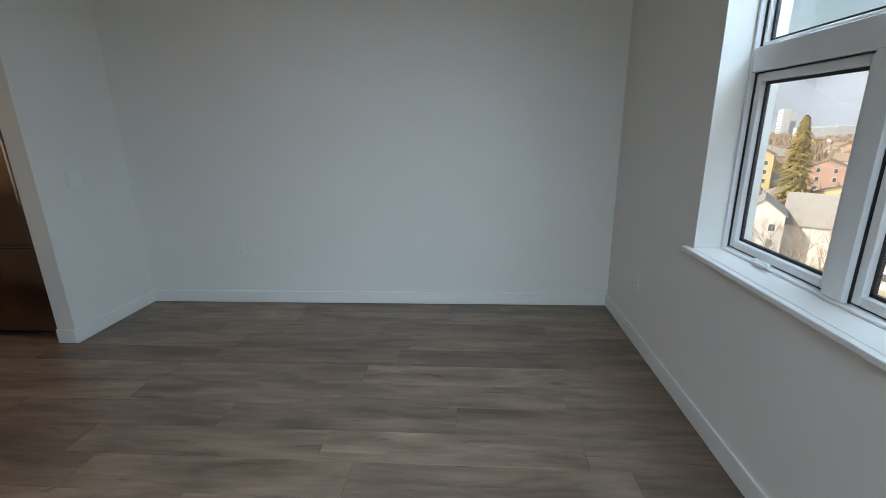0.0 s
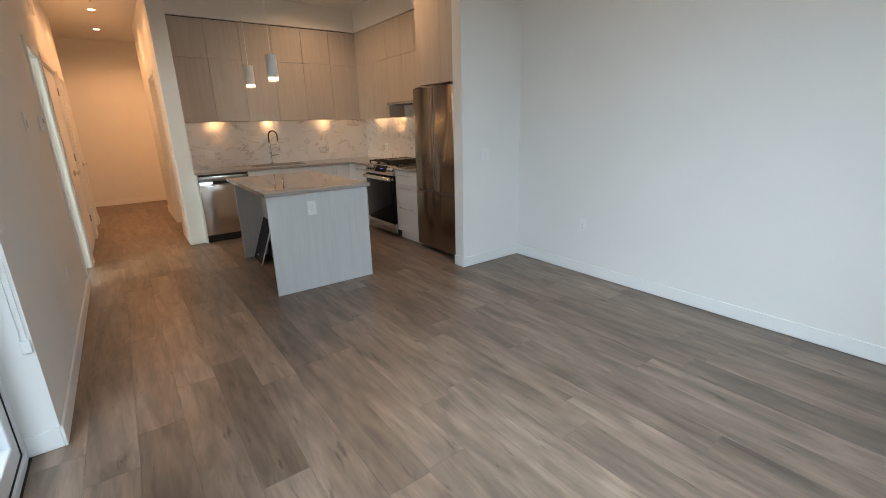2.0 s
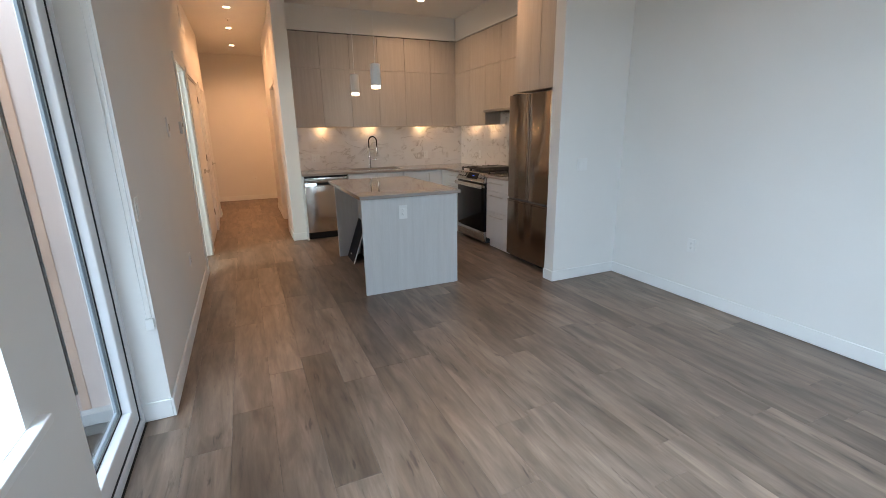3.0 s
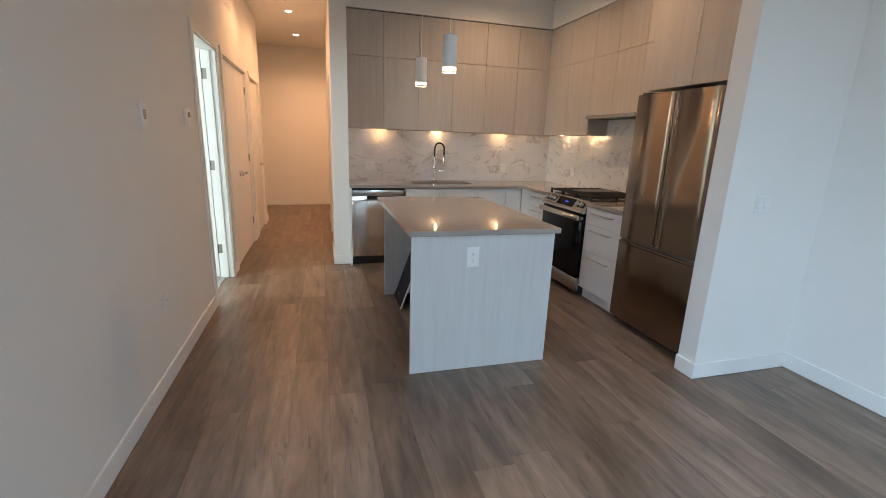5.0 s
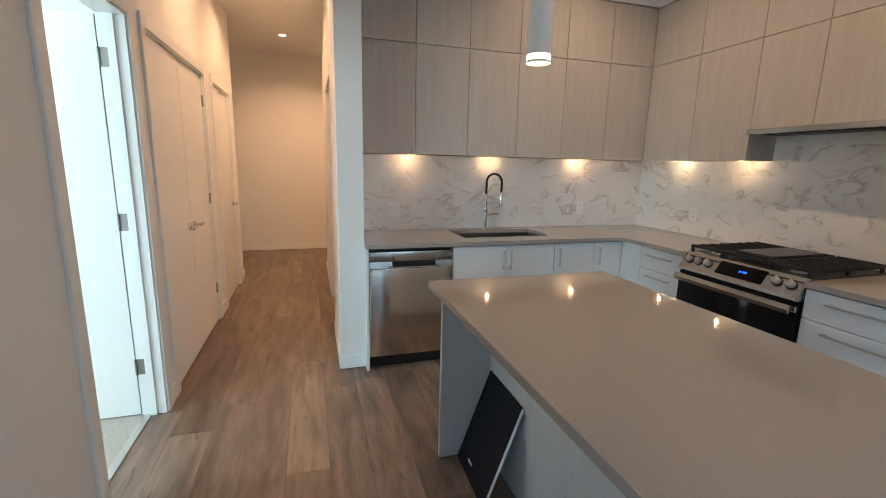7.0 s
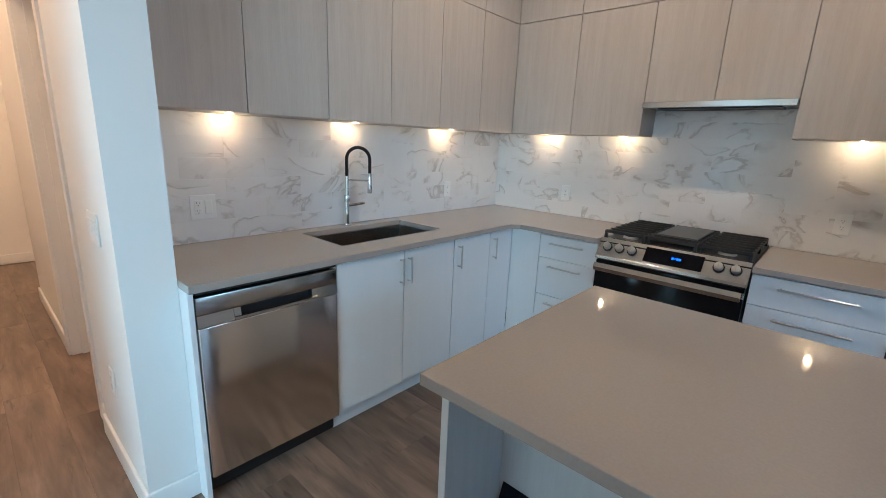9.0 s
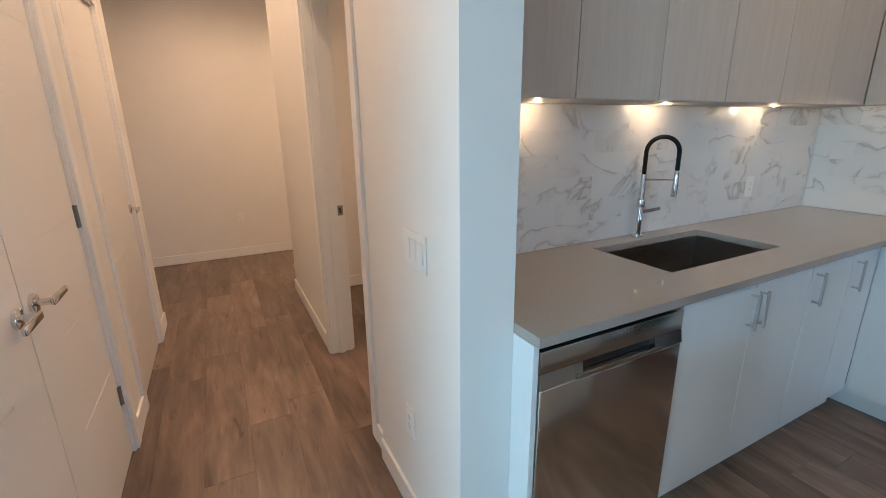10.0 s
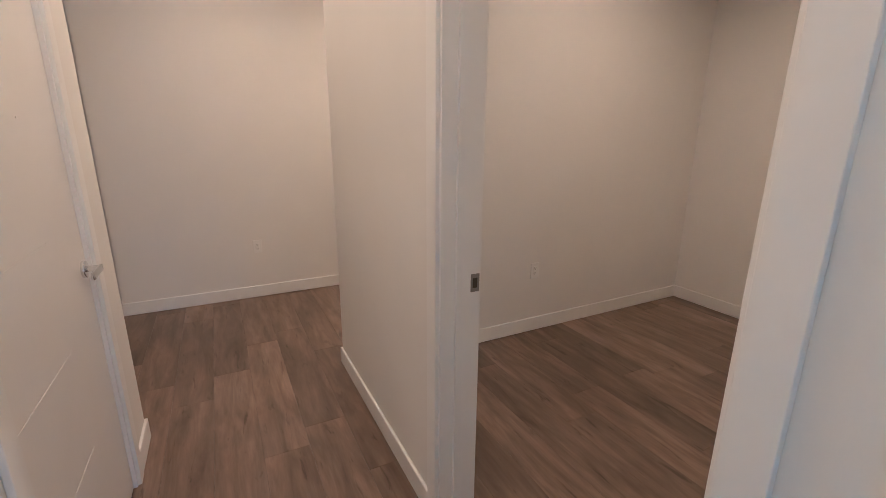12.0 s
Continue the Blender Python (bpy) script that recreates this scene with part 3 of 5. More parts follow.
def window(name, axis, a0, a1, z0, z1, plane, out, label, shift=0.0):
    """A white vinyl window: two lights below a rail, two above. axis: the way it runs; plane: its inner face; out: the way outdoors."""
    def b(s, e, d0, d1, lo, hi, bev=0.003, bm=None):
        p0, p1 = sorted((plane + out * d0, plane + out * d1))
        return bx(p0, p1, s, e, lo, hi, bev, bm=bm) if axis == 1 else bx(s, e, p0, p1, lo, hi, bev, bm=bm)

    cx = (a0 + a1) / 2 + shift
    w = thing(name, *((plane, cx) if axis == 1 else (cx, plane)), z0, label, "window", kind="structure")
    f = 0.014
    R0, R1 = 1.625, 1.725
    fr = b(a0, a0 + f, 0, 0.08, z0, z1)
    b(a1 - f, a1, 0, 0.08, z0, z1, bm=fr)
    b(a0 + f, a1 - f, 0, 0.08, z0, z0 + f, bm=fr)
    b(a0 + f, a1 - f, 0, 0.08, z1 - f, z1, bm=fr)
    b(a0 + f, a1 - f, 0.004, 0.08, R0, R1, bm=fr)
    b(cx - 0.045, cx + 0.045, 0.003, 0.08, z0 + f, R0, bm=fr)
    b(cx - 0.045, cx + 0.045, 0.003, 0.08, R1, z1 - f, bm=fr)
    part("window_frame", fr, VINYL, w)
    for s, e in ((a0 + f, cx - 0.045), (cx + 0.045, a1 - f)):
        for lo, hi, k in ((z0 + f, R0, 0.040), (R1, z1 - f, 0.018)):
            g0 = 0.028
            gk = b(s + 0.001, e - 0.001, 0.03, 0.06, lo + 0.001, lo + 0.004, 0)
            for q in ((s + 0.001, s + 0.004, lo, hi), (e - 0.004, e - 0.001, lo, hi), (s, e, hi - 0.004, hi - 0.001)):
                b(q[0], q[1], 0.022, 0.06, q[2], q[3], 0, bm=gk)
            part("gasket", gk, GASKET, w, "black rubber gasket")
            sash = b(s + 0.005, s + k, g0, 0.075, lo + 0.005, hi - 0.005)
            b(e - k, e - 0.005, g0, 0.075, lo + 0.005, hi - 0.005, bm=sash)
            b(s + k, e - k, g0, 0.075, lo + 0.005, lo + k, bm=sash)
            b(s + k, e - k, g0, 0.075, hi - k, hi - 0.005, bm=sash)
            so = part("sash", sash, VINYL, w)
            sp = b(s + k, s + k + 0.012, 0.049, 0.062, lo + k, hi - k, 0)
            b(e - k - 0.012, e - k, 0.049, 0.062, lo + k, hi - k, 0, bm=sp)
            b(s + k, e - k, 0.049, 0.062, lo + k, lo + k + 0.012, 0, bm=sp)
            b(s + k, e - k, 0.049, 0.062, hi - k - 0.012, hi - k, 0, bm=sp)
            part("spacer", sp, GASKET, so, "dark glazing spacer")
            pane = part("pane", b(s + k, e - k, 0.05, 0.054, lo + k, hi - k, 0), GLASS, so, "clear glass pane")
            pane.visible_shadow = False
        if hi:
            c = (s + e) / 2
            op = part("crank_operator", b(c - 0.05, c + 0.05, -0.016, 0.004, z0 + f + 0.003, z0 + f + 0.02, 0.004), VINYL, w, "folding white crank operator")
            part("crank_arm", b(c - 0.045, c + 0.02, -0.026, -0.016, z0 + f + 0.006, z0 + f + 0.016, 0.003), VINYL, op)
    return w


window("window_east", 1, WIN_E[0], WIN_E[1], WIN_E[2], WIN_E[3], EX + 0.125, 1, "white vinyl window with two casements below fixed lights", 0.002)
window("window_south", 0, WIN_S[0], WIN_S[1], WIN_S[2], WIN_S[3], SY - 0.16, -1, "white vinyl window with two casements below fixed lights")
piece("window_sill_east", bx(EX - 0.028, EX + 0.124, WIN_E[0] - 0.06, WIN_E[1] + 0.06, WIN_E[2] - 0.026, WIN_E[2] - 0.002, 0.004, 2), TRIM, "white painted window sill with a square nose", "window sill")
piece("window_sill_south", bx(WIN_S[0] - 0.06, WIN_S[1] + 0.06, SY - 0.159, SY + 0.028, WIN_S[2] - 0.026, WIN_S[2] - 0.002, 0.004, 2), TRIM, "white painted window sill with a square nose", "window sill")


def sliding_door():
    x0, x1 = SLIDE[0], SLIDE[1]
    y0, y1 = SY - 0.235, SY - 0.13
    top = SLIDE[3]
    d = thing("balcony_door", (x0 + x1) / 2, y0, 0, "white vinyl glazed balcony door, closed", "door", kind="structure")
    fr = bx(x0, x0 + 0.045, y0, y1, 0.0, top, 0.003)
    bx(x1 - 0.045, x1, y0, y1, 0.0, top, 0.003, bm=fr)
    bx(x0 + 0.045, x1 - 0.045, y0, y1, top - 0.045, top, 0.003, bm=fr)
    part("door_frame", fr, VINYL, d)
    part("threshold", bx(x0 + 0.045, x1 - 0.045, y0, y1 + 0.002, 0.0, 0.045, 0.004), VINYL, d)
    s0, s1 = x0 + 0.05, x1 - 0.05
    leaf = bx(s0, s0 + 0.085, y0 + 0.02, y1 - 0.012, 0.052, top - 0.05, 0.004)
    bx(s1 - 0.085, s1, y0 + 0.02, y1 - 0.012, 0.052, top - 0.05, 0.004, bm=leaf)
    bx(s0 + 0.085, s1 - 0.085, y0 + 0.02, y1 - 0.012, 0.052, 0.15, 0.004, bm=leaf)
    bx(s0 + 0.085, s1 - 0.085, y0 + 0.02, y1 - 0.012, top - 0.14, top - 0.05, 0.004, bm=leaf)
    lf = part("leaf", leaf, VINYL, d)
    gk = bx(s0 - 0.005, s0 - 0.001, y0 + 0.03, y1 - 0.008, 0.05, top - 0.045)
    bx(s0, s1, y0 + 0.03, y1 - 0.008, 0.046, 0.0515, bm=gk)
    bx(s0 + 0.085, s0 + 0.088, y0 + 0.050, y0 + 0.055, 0.15, top - 0.14, bm=gk)
    bx(s0 + 0.088, s1 - 0.088, y0 + 0.050, y0 + 0.055, 0.15, 0.153, bm=gk)
    part("gasket", gk, GASKET, d, "black rubber gasket")
    # added strips whose blue-grey colour stands in for the glass edge's reflection
    sp = bx(s0 + 0.085, s0 + 0.115, y0 + 0.034, y0 + 0.044, 0.15, top - 0.14)
    bx(s0 + 0.115, s1 - 0.115, y0 + 0.034, y0 + 0.044, 0.15, 0.18, bm=sp)
    bx(s1 - 0.115, s1 - 0.085, y0 + 0.034, y0 + 0.044, 0.15, top - 0.14, bm=sp)
    part("glazing_bead", sp, BLUEGREY, lf, "blue-grey strip coloured as the reflection at the glass edge")
    p = part("pane", bx(s0 + 0.085, s1 - 0.085, y0 + 0.045, y0 + 0.049, 0.15, top - 0.14), GLASS, lf, "clear glass pane")
    p.visible_shadow = False


sliding_door()

# ---------------------------------------------------------------- wall plates and controls


def plate(name, m, w, h, gangs, label, category):
    """A wall plate at the pose m, facing its local -y. gangs: 'o' outlet, 's' rocker switch."""
    t = new(name)
    t.empty_display_size = 0.05
    tagged(t, label, category)

    def lp(n, bm, material, parent, lab=""):
        ob = new(n, mesh_of(n, bm, material))
        ob.parent = parent
        if lab:
            ob["label"] = lab
        return ob

    lp("cover", bx(-w / 2, w / 2, -0.006, 0, -h / 2, h / 2, 0.002, 2), PLASTIC, t)
    k = len(gangs)
    for i, g in enumerate(gangs):
        cx = (i - (k - 1) / 2) * 0.046
        if g == "s":
            lp("rocker", bx(cx - 0.0165, cx + 0.0165, -0.0095, -0.005, -0.033, 0.033, 0.002), PLASTIC, t, "white rocker switch")
        else:
            face = lp("receptacle", bx(cx - 0.0165, cx + 0.0165, -0.008, -0.005, -0.033, 0.033, 0.001), PLASTIC, t, "white duplex receptacle")
            for dz in (-0.018, 0.018):
                sl = bx(cx - 0.0075, cx - 0.0055, -0.0086, -0.0075, dz - 0.001, dz + 0.007)
                bx(cx + 0.0045, cx + 0.0065, -0.0086, -0.0075, dz - 0.001, dz + 0.006, bm=sl)
                bx(cx - 0.002, cx + 0.002, -0.0086, -0.0075, dz - 0.011, dz - 0.007, bm=sl)
                lp("slots", sl, SOCKET, face, "dark contact slots")
    t.matrix_world = m
    return t


def on_wall(side, x, y, z):
    return pose(x, y, z, 0, 0, {"n": 0, "s": 180, "w": 90, "e": -90}[side])


plate("outlet", on_wall("n", -1.62, NY, 0.47), 0.07, 0.115, "o", "white duplex outlet low on the white wall", "outlet")
plate("outlet", on_wall("e", EX, 2.95, 0.43), 0.07, 0.115, "o", "white duplex outlet below the window", "outlet")
plate("light_switch", on_wall("w", JOG1, 3.05, 1.12), 0.115, 0.115, "ss", "white double switch plate beside the fridge wall end", "light switch")
plate("outlet", on_wall("w", HX, 0.33, 0.46), 0.07, 0.115, "o", "white duplex outlet on the hall end wall", "outlet")
plate("outlet", on_wall("w", -8.405, 2.06, 0.47), 0.07, 0.115, "o", "white duplex outlet on the den wall", "outlet")
plate("outlet", on_wall("s", -3.18, SY, 0.46), 0.07, 0.115, "o", "white duplex outlet low on the beige-lit wall", "outlet")
plate("light_switch", on_wall("s", -1.72, SY, 1.10), 0.07, 0.115, "s", "white single switch beside the balcony door", "light switch")
plate("light_switch", on_wall("n", -5.71, PIL0, 1.08), 0.16, 0.115, "sss", "white triple switch plate on the hall wall", "light switch")
plate("outlet", on_wall("n", -5.80, PIL0, 0.42), 0.07, 0.115, "o", "white duplex outlet low on the hall wall", "outlet")
plate("outlet", on_wall("w", KX + 0.012, 1.125, 1.085), 0.115, 0.115, "os", "white outlet and switch plate on the marble backsplash", "outlet")
plate("outlet", on_wall("w", KX + 0.012, 2.88, 1.085), 0.07, 0.115, "o", "white duplex outlet on the marble backsplash", "outlet")
plate("outlet", on_wall("n", -5.31, NY - 0.012, 1.09), 0.07, 0.115, "o", "white duplex outlet on the marble backsplash", "outlet")
plate("outlet", on_wall("n", -3.69, NY - 0.012, 1.09), 0.07, 0.115, "o", "white duplex outlet on the marble backsplash", "outlet")

ic = thing("intercom_panel", -3.19, SY, 1.45, "slim white wall control with dark louvres", "control panel")
part("cover", bx(-3.225, -3.155, SY, SY + 0.012, 1.43, 1.575, 0.003, 2), PLASTIC, ic)
for k in range(5):
    part("louvre", bx(-3.208, -3.172, SY + 0.011, SY + 0.0135, 1.478 + k * 0.010, 1.4835 + k * 0.010), SOCKET, ic, "dark louvre slot")
part("button", bx(-3.196, -3.184, SY + 0.011, SY + 0.0145, 1.448, 1.456, 0.001), PLASTIC, ic)
th = thing("thermostat", -3.97, SY, 1.47, "small white thermostat with a grey display", "thermostat")
part("body", bx(-4.01, -3.93, SY, SY + 0.026, 1.455, 1.565, 0.006, 3), PLASTIC, th)
part("display", bx(-3.995, -3.945, SY + 0.025, SY + 0.0275, 1.515, 1.55, 0.001), plain("lcd_grey", (0.08, 0.09, 0.08), 0.2), th, "dark grey display")
vt = thing("air_vent", -5.86, SY, 2.70, "white painted wall air grille", "air vent")
part("frame", bx(-6.07, -5.65, SY, SY + 0.008, 2.68, 2.93, 0.003), TRIM, vt)
for k in range(11):
    part("slat", bx(-6.04, -5.68, SY + 0.007, SY + 0.013, 2.70 + k * 0.0195, 2.711 + k * 0.0195, 0.001), TRIM, vt)

for sx, sy in ((-6.85, 0.18), (-3.9, 0.5)):
    sp = thing("ceiling_sprinkler", sx, sy, CEIL_Z - 0.004, "small white concealed ceiling sprinkler", "sprinkler", "ceiling sprinklers")
    part("escutcheon", cyl((sx, sy, CEIL_Z - 0.004), (sx, sy, CEIL_Z - 0.0005), 0.03, 24), PLASTIC, sp, "", True)
    part("head", cyl((sx, sy, CEIL_Z - 0.03), (sx, sy, CEIL_Z - 0.0041), 0.009, 12), NICKEL, sp, "", True)
bc = thing("blind_chain", SLIDE[0] + 0.008, SY - 0.02, 0.5, "thin white blind chain with a bottom tensioner", "blind chain")
for k in (0, 1):
    part("chain", cyl((SLIDE[0] + 0.006, SY - 0.014 - 0.022 * k, 0.56), (SLIDE[0] + 0.006, SY - 0.014 - 0.022 * k, 2.33), 0.0018, 8), PLASTIC, bc)
part("tensioner", bx(SLIDE[0] + 0.0005, SLIDE[0] + 0.016, SY - 0.042, SY - 0.006, 0.505, 0.565, 0.004, 2), PLASTIC, bc, "white plastic tensioner")
piece("threshold_bedroom", bx(BDOOR[0] + 0.02, BDOOR[1] - 0.02, SY - 0.115, SY - 0.075, 0.001, 0.007, 0.002), NICKEL, "slim metal floor strip in the bedroom doorway", "trim")

# ---------------------------------------------------------------- kitchen cabinets
UF, UFN = -5.69, 3.285          # faces of the upper doors, west and north runs
UZ0, UZM, UZ1 = 1.520, 2.290, 2.745
GAP = 0.0018


def door_panel(parent, axis, s, e, z0, z1, face, material, back=0.019, name="door"):
    """A slab door with an eased edge. axis 1: runs along y and faces +x; axis 0: runs along x and faces -y."""
    if axis == 1:
        bm = bx(face - back, face, s + GAP, e - GAP, z0 + GAP, z1 - GAP, 0.001)
    else:
        bm = bx(s + GAP, e - GAP, face, face + back, z0 + GAP, z1 - GAP, 0.001)
    return part(name, bm, material, parent)


def upper(axis, s, e, z0, label="pale wood-print wall cabinet with slab doors in two tiers", split=1, face=None, mid=UZM):
    f = face if face is not None else (UF if axis == 1 else UFN)
    if axis == 1:
        c = thing("wall_cabinet", KX, (s + e) / 2, z0, label, "cabinet", "wall cabinets")
        part("body", bx(KX + 0.002, f - 0.021, s + 0.0005, e - 0.0005, z0 + 0.001, UZ1), LAM, c)
    else:
        c = thing("wall_cabinet", (s + e) / 2, NY, z0, label, "cabinet", "wall cabinets")
        part("body", bx(s + 0.0005, e - 0.0005, f + 0.021, NY - 0.002, z0 + 0.001, UZ1), LAM, c)
    w = (e - s) / split
    for k in range(split):
        tiers = ((z0, mid), (mid, UZ1)) if mid else ((z0, UZ1),)
        for lo, hi in tiers:
            door_panel(c, axis, s + k * w, s + (k + 1) * w, lo, hi, f, LAM)
    return c


YS = [0.836 + 0.4065 * k for k in range(7)]
for a, b in zip(YS, YS[1:]):
    upper(1, a, b, UZ0)
fl = thing("cabinet_filler", UF, 3.28, UZ0, "narrow wood-print filler in the cabinet corner", "cabinet")
part("panel", bx(KX + 0.002, UF - 0.004, YS[-1] + 0.001, NY - 0.003, UZ0 + 0.001, UZ1), LAM, fl)
upper(0, UF + 0.0, -5.205, UZ0)
upper(0, -5.205, -4.733, UZ0)
upper(0, -4.733, -3.972, 1.722, split=2, label="short wood-print wall cabinet above the range hood")
upper(0, -3.972, -3.535, UZ0, split=1)
upper(0, -3.535, -3.462, UZ0, label="narrow wood-print filler beside the fridge cabinet")
upper(0, -3.460, JOG0 - 0.002, 1.832, split=2, face=2.93, mid=None, label="deep wood-print cabinet with two tall doors above the fridge")
# dark strips added above the cabinets, their colour painting the shade under the soffit
piece("cabinet_gap", bx(UF - 0.2, UF - 0.03, PIL1 + 0.002, 3.2, UZ1 + 0.001, UZ1 + 0.011), DARKGAP, "dark strip painted as the shade above the wall cabinets", "trim")
piece("cabinet_gap", bx(UF - 0.2, -3.464, UFN + 0.03, NY - 0.01, UZ1 + 0.001, UZ1 + 0.011), DARKGAP, "dark strip painted as the shade above the wall cabinets", "trim")

# range hood
hd = thing("range_hood", -4.35, 3.3, 1.685, "slim stainless under-cabinet range hood", "range hood")
part("body", bx(-4.731, -3.974, 3.262, NY - 0.003, 1.690, 1.720, 0.003), STEEL, hd)
part("lip", bx(-4.731, -3.974, 3.250, 3.261, 1.686, 1.720, 0.002), STEEL, hd)
part("filter", bx(-4.66, -4.04, 3.32, NY - 0.05, 1.684, 1.6895), BLACK, hd, "dark mesh filter")

# base cabinets
BF, BFN, BZ0, BZ1 = -5.355, 2.882, 0.11, 0.882


def bar_handle(parent, p, q, out):
    """A slim bar pull on two posts, from p to q, standing off by the vector out."""
    p, q, o = Vector(p), Vector(q), Vector(out)
    d = (q - p).normalized()
    h = part("handle", tube([p + o - d * 0.012, q + o + d * 0.012], 0.0055, 12), NICKEL, parent, "slim satin steel bar handle", True)
    part("post", tube([p, p + o], 0.0042, 8), NICKEL, h, "", True)
    part("post", tube([q, q + o], 0.0042, 8), NICKEL, h, "", True)


def base_w(s, e, doors, label):
    c = thing("base_cabinet", -5.7, (s + e) / 2, 0, label, "cabinet", "base cabinets")
    part("body", bx(KX + 0.003, BF - 0.021, s + 0.0005, e - 0.0005, BZ0, 0.664), LOWER, c)
    part("front_rail", bx(BF - 0.1, BF - 0.0215, s + 0.0005, e - 0.0005, 0.665, BZ1), LOWER, c)
    part("toe_kick", bx(BF - 0.07, BF - 0.055, s, e, 0.002, BZ0 - 0.001), LOWER, c)
    for a, b, hy in doors:
        d = door_panel(c, 1, a, b, BZ0, BZ1 - 0.006, BF, LOWER)
        bar_handle(d, (BF, hy, 0.71), (BF, hy, 0.83), (0.03, 0, 0))
    return c


base_w(1.450, 2.268, [(1.450, 1.868, 1.84), (1.868, 2.268, 1.896)], "white slab-door base cabinet under the sink")
base_w(2.270, 2.880, [(2.270, 2.625, 2.31), (2.625, 2.880, 2.665)], "white slab-door corner base cabinet")
cf = thing("base_cabinet_end", -5.4, 0.843, 0, "pale wood-print end panel beside the dishwasher", "cabinet")
part("panel", bx(KX + 0.003, BF + 0.004, PIL1 + 0.001, 0.851, 0.002, BZ1), LOWER, cf)


def drawers(s, e, label):
    c = thing("drawer_cabinet", (s + e) / 2, 3.2, 0, label, "cabinet", "base cabinets")
    part("body", bx(s + 0.0005, e - 0.0005, BFN + 0.021, NY - 0.003, BZ0, BZ1), LOWER, c)
    part("toe_kick", bx(s, e, BFN + 0.055, BFN + 0.07, 0.002, BZ0 - 0.001), LOWER, c)
    for lo, hi in ((BZ0, 0.468), (0.468, 0.722), (0.722, BZ1 - 0.006)):
        d = door_panel(c, 0, s, e, lo, hi, BFN, LOWER, name="drawer_front")
        m, w = (s + e) / 2, (e - s) * 0.26
        bar_handle(d, (m - w, BFN, hi - 0.05), (m + w, BFN, hi - 0.05), (0, -0.03, 0))
    return c


drawers(-5.135, -4.745, "white three-drawer base cabinet beside the range")
drawers(-3.974, -3.462, "white three-drawer base cabinet between range and fridge")
cp = thing("corner_filler", -5.24, BFN, 0, "white blank corner panel of the base cabinets", "cabinet")
part("panel", bx(BF + 0.0005, -5.137, BFN + 0.001, BFN + 0.019, BZ0, BZ1), LOWER, cp)
part("toe_kick", bx(BF - 0.069, -5.136, BFN + 0.055, BFN + 0.07, 0.002, BZ0 - 0.001), LOWER, cp)

# worktop with a cut-out for the sink
CT0, CT1 = 0.884, 0.914
CXE, CY = -5.330, 2.860
SK = (-5.885, -5.505, 1.585, 2.312)


def worktop():
    t = thing("worktop", -5.7, 2.0, CT0, "greige polished quartz worktop in an L shape", "worktop")
    bm = bx(KX + 0.001, SK[0], PIL1 + 0.001, CY, CT0, CT1)
    bx(SK[0], CXE, PIL1 + 0.001, SK[2], CT0, CT1, bm=bm)
    bx(SK[0], CXE, SK[3], CY, CT0, CT1, bm=bm)
    bx(SK[1], CXE, SK[2], SK[3], CT0, CT1, bm=bm)
    bx(KX + 0.001, -4.744, CY, NY - 0.001, CT0, CT1, bm=bm)
    # splayed inside corner
    extrude([(CXE, CY), (CXE, CY - 0.05), (CXE + 0.05, CY)], 2, CT0, CT1, bm=bm)
    bmesh.ops.remove_doubles(bm, verts=bm.verts, dist=0.0005)
    part("slab", bm, QUARTZ, t)
    t2 = thing("worktop", -3.75, 3.2, CT0, "short greige quartz worktop between range and fridge", "worktop")
    part("slab", bx(-3.974, -3.462, CY, NY - 0.001, CT0, CT1, 0.002), QUARTZ, t2)


worktop()
sk = thing("sink", -5.69, 1.95, 0.68, "deep undermount stainless sink", "sink")
bm = bx(SK[0] - 0.012, SK[0] - 0.004, SK[2] - 0.01, SK[3] + 0.01, 0.68, CT0 - 0.001)
bx(SK[1] + 0.004, SK[1] + 0.012, SK[2] - 0.01, SK[3] + 0.01, 0.68, CT0 - 0.001, bm=bm)
bx(SK[0] - 0.004, SK[1] + 0.004, SK[2] - 0.012, SK[2] - 0.004, 0.68, CT0 - 0.001, bm=bm)
bx(SK[0] - 0.004, SK[1] + 0.004, SK[3] + 0.004, SK[3] + 0.012, 0.68, CT0 - 0.001, bm=bm)
bx(SK[0] - 0.012, SK[1] + 0.012, SK[2] - 0.012, SK[3] + 0.012, 0.67, 0.68, bm=bm)
part("basin", bm, SINKM, sk)
part("drain", cyl((-5.72, 1.95, 0.680), (-5.72, 1.95, 0.684), 0.045, 24), CHROME, sk, "chrome drain", True)

# faucet
FX, FY = -5.935, 1.925
fa = thing("kitchen_faucet", FX, FY, CT1, "tall chrome kitchen faucet with a black spring hose", "faucet")
part("base", cyl((FX, FY, CT1), (FX, FY, CT1 + 0.012), 0.026, 24, bev=0.003), CHROME, fa, "", True)
part("body", cyl((FX, FY, CT1 + 0.012), (FX, FY, CT1 + 0.30), 0.0125, 20), CHROME, fa, "", True)
part("collar", cyl((FX, FY, CT1 + 0.145), (FX, FY, CT1 + 0.185), 0.019, 20, bev=0.003), CHROME, fa, "", True)
part("lever", tube([(FX, FY, CT1 + 0.12), (FX + 0.01, FY + 0.06, CT1 + 0.125), (FX + 0.015, FY + 0.115, CT1 + 0.13)], 0.009, 12), CHROME, fa, "", True)
arc = [(FX, FY, CT1 + 0.30 + 0.025 * k) for k in range(5)]
RR = 0.068
arc += [(FX + (RR - RR * math.cos(a)) * 0.72, FY + (RR - RR * math.cos(a)) * 0.70, CT1 + 0.40 + RR * math.sin(a)) for a in (math.pi * k / 16 for k in range(1, 17))]
tip = arc[-1]
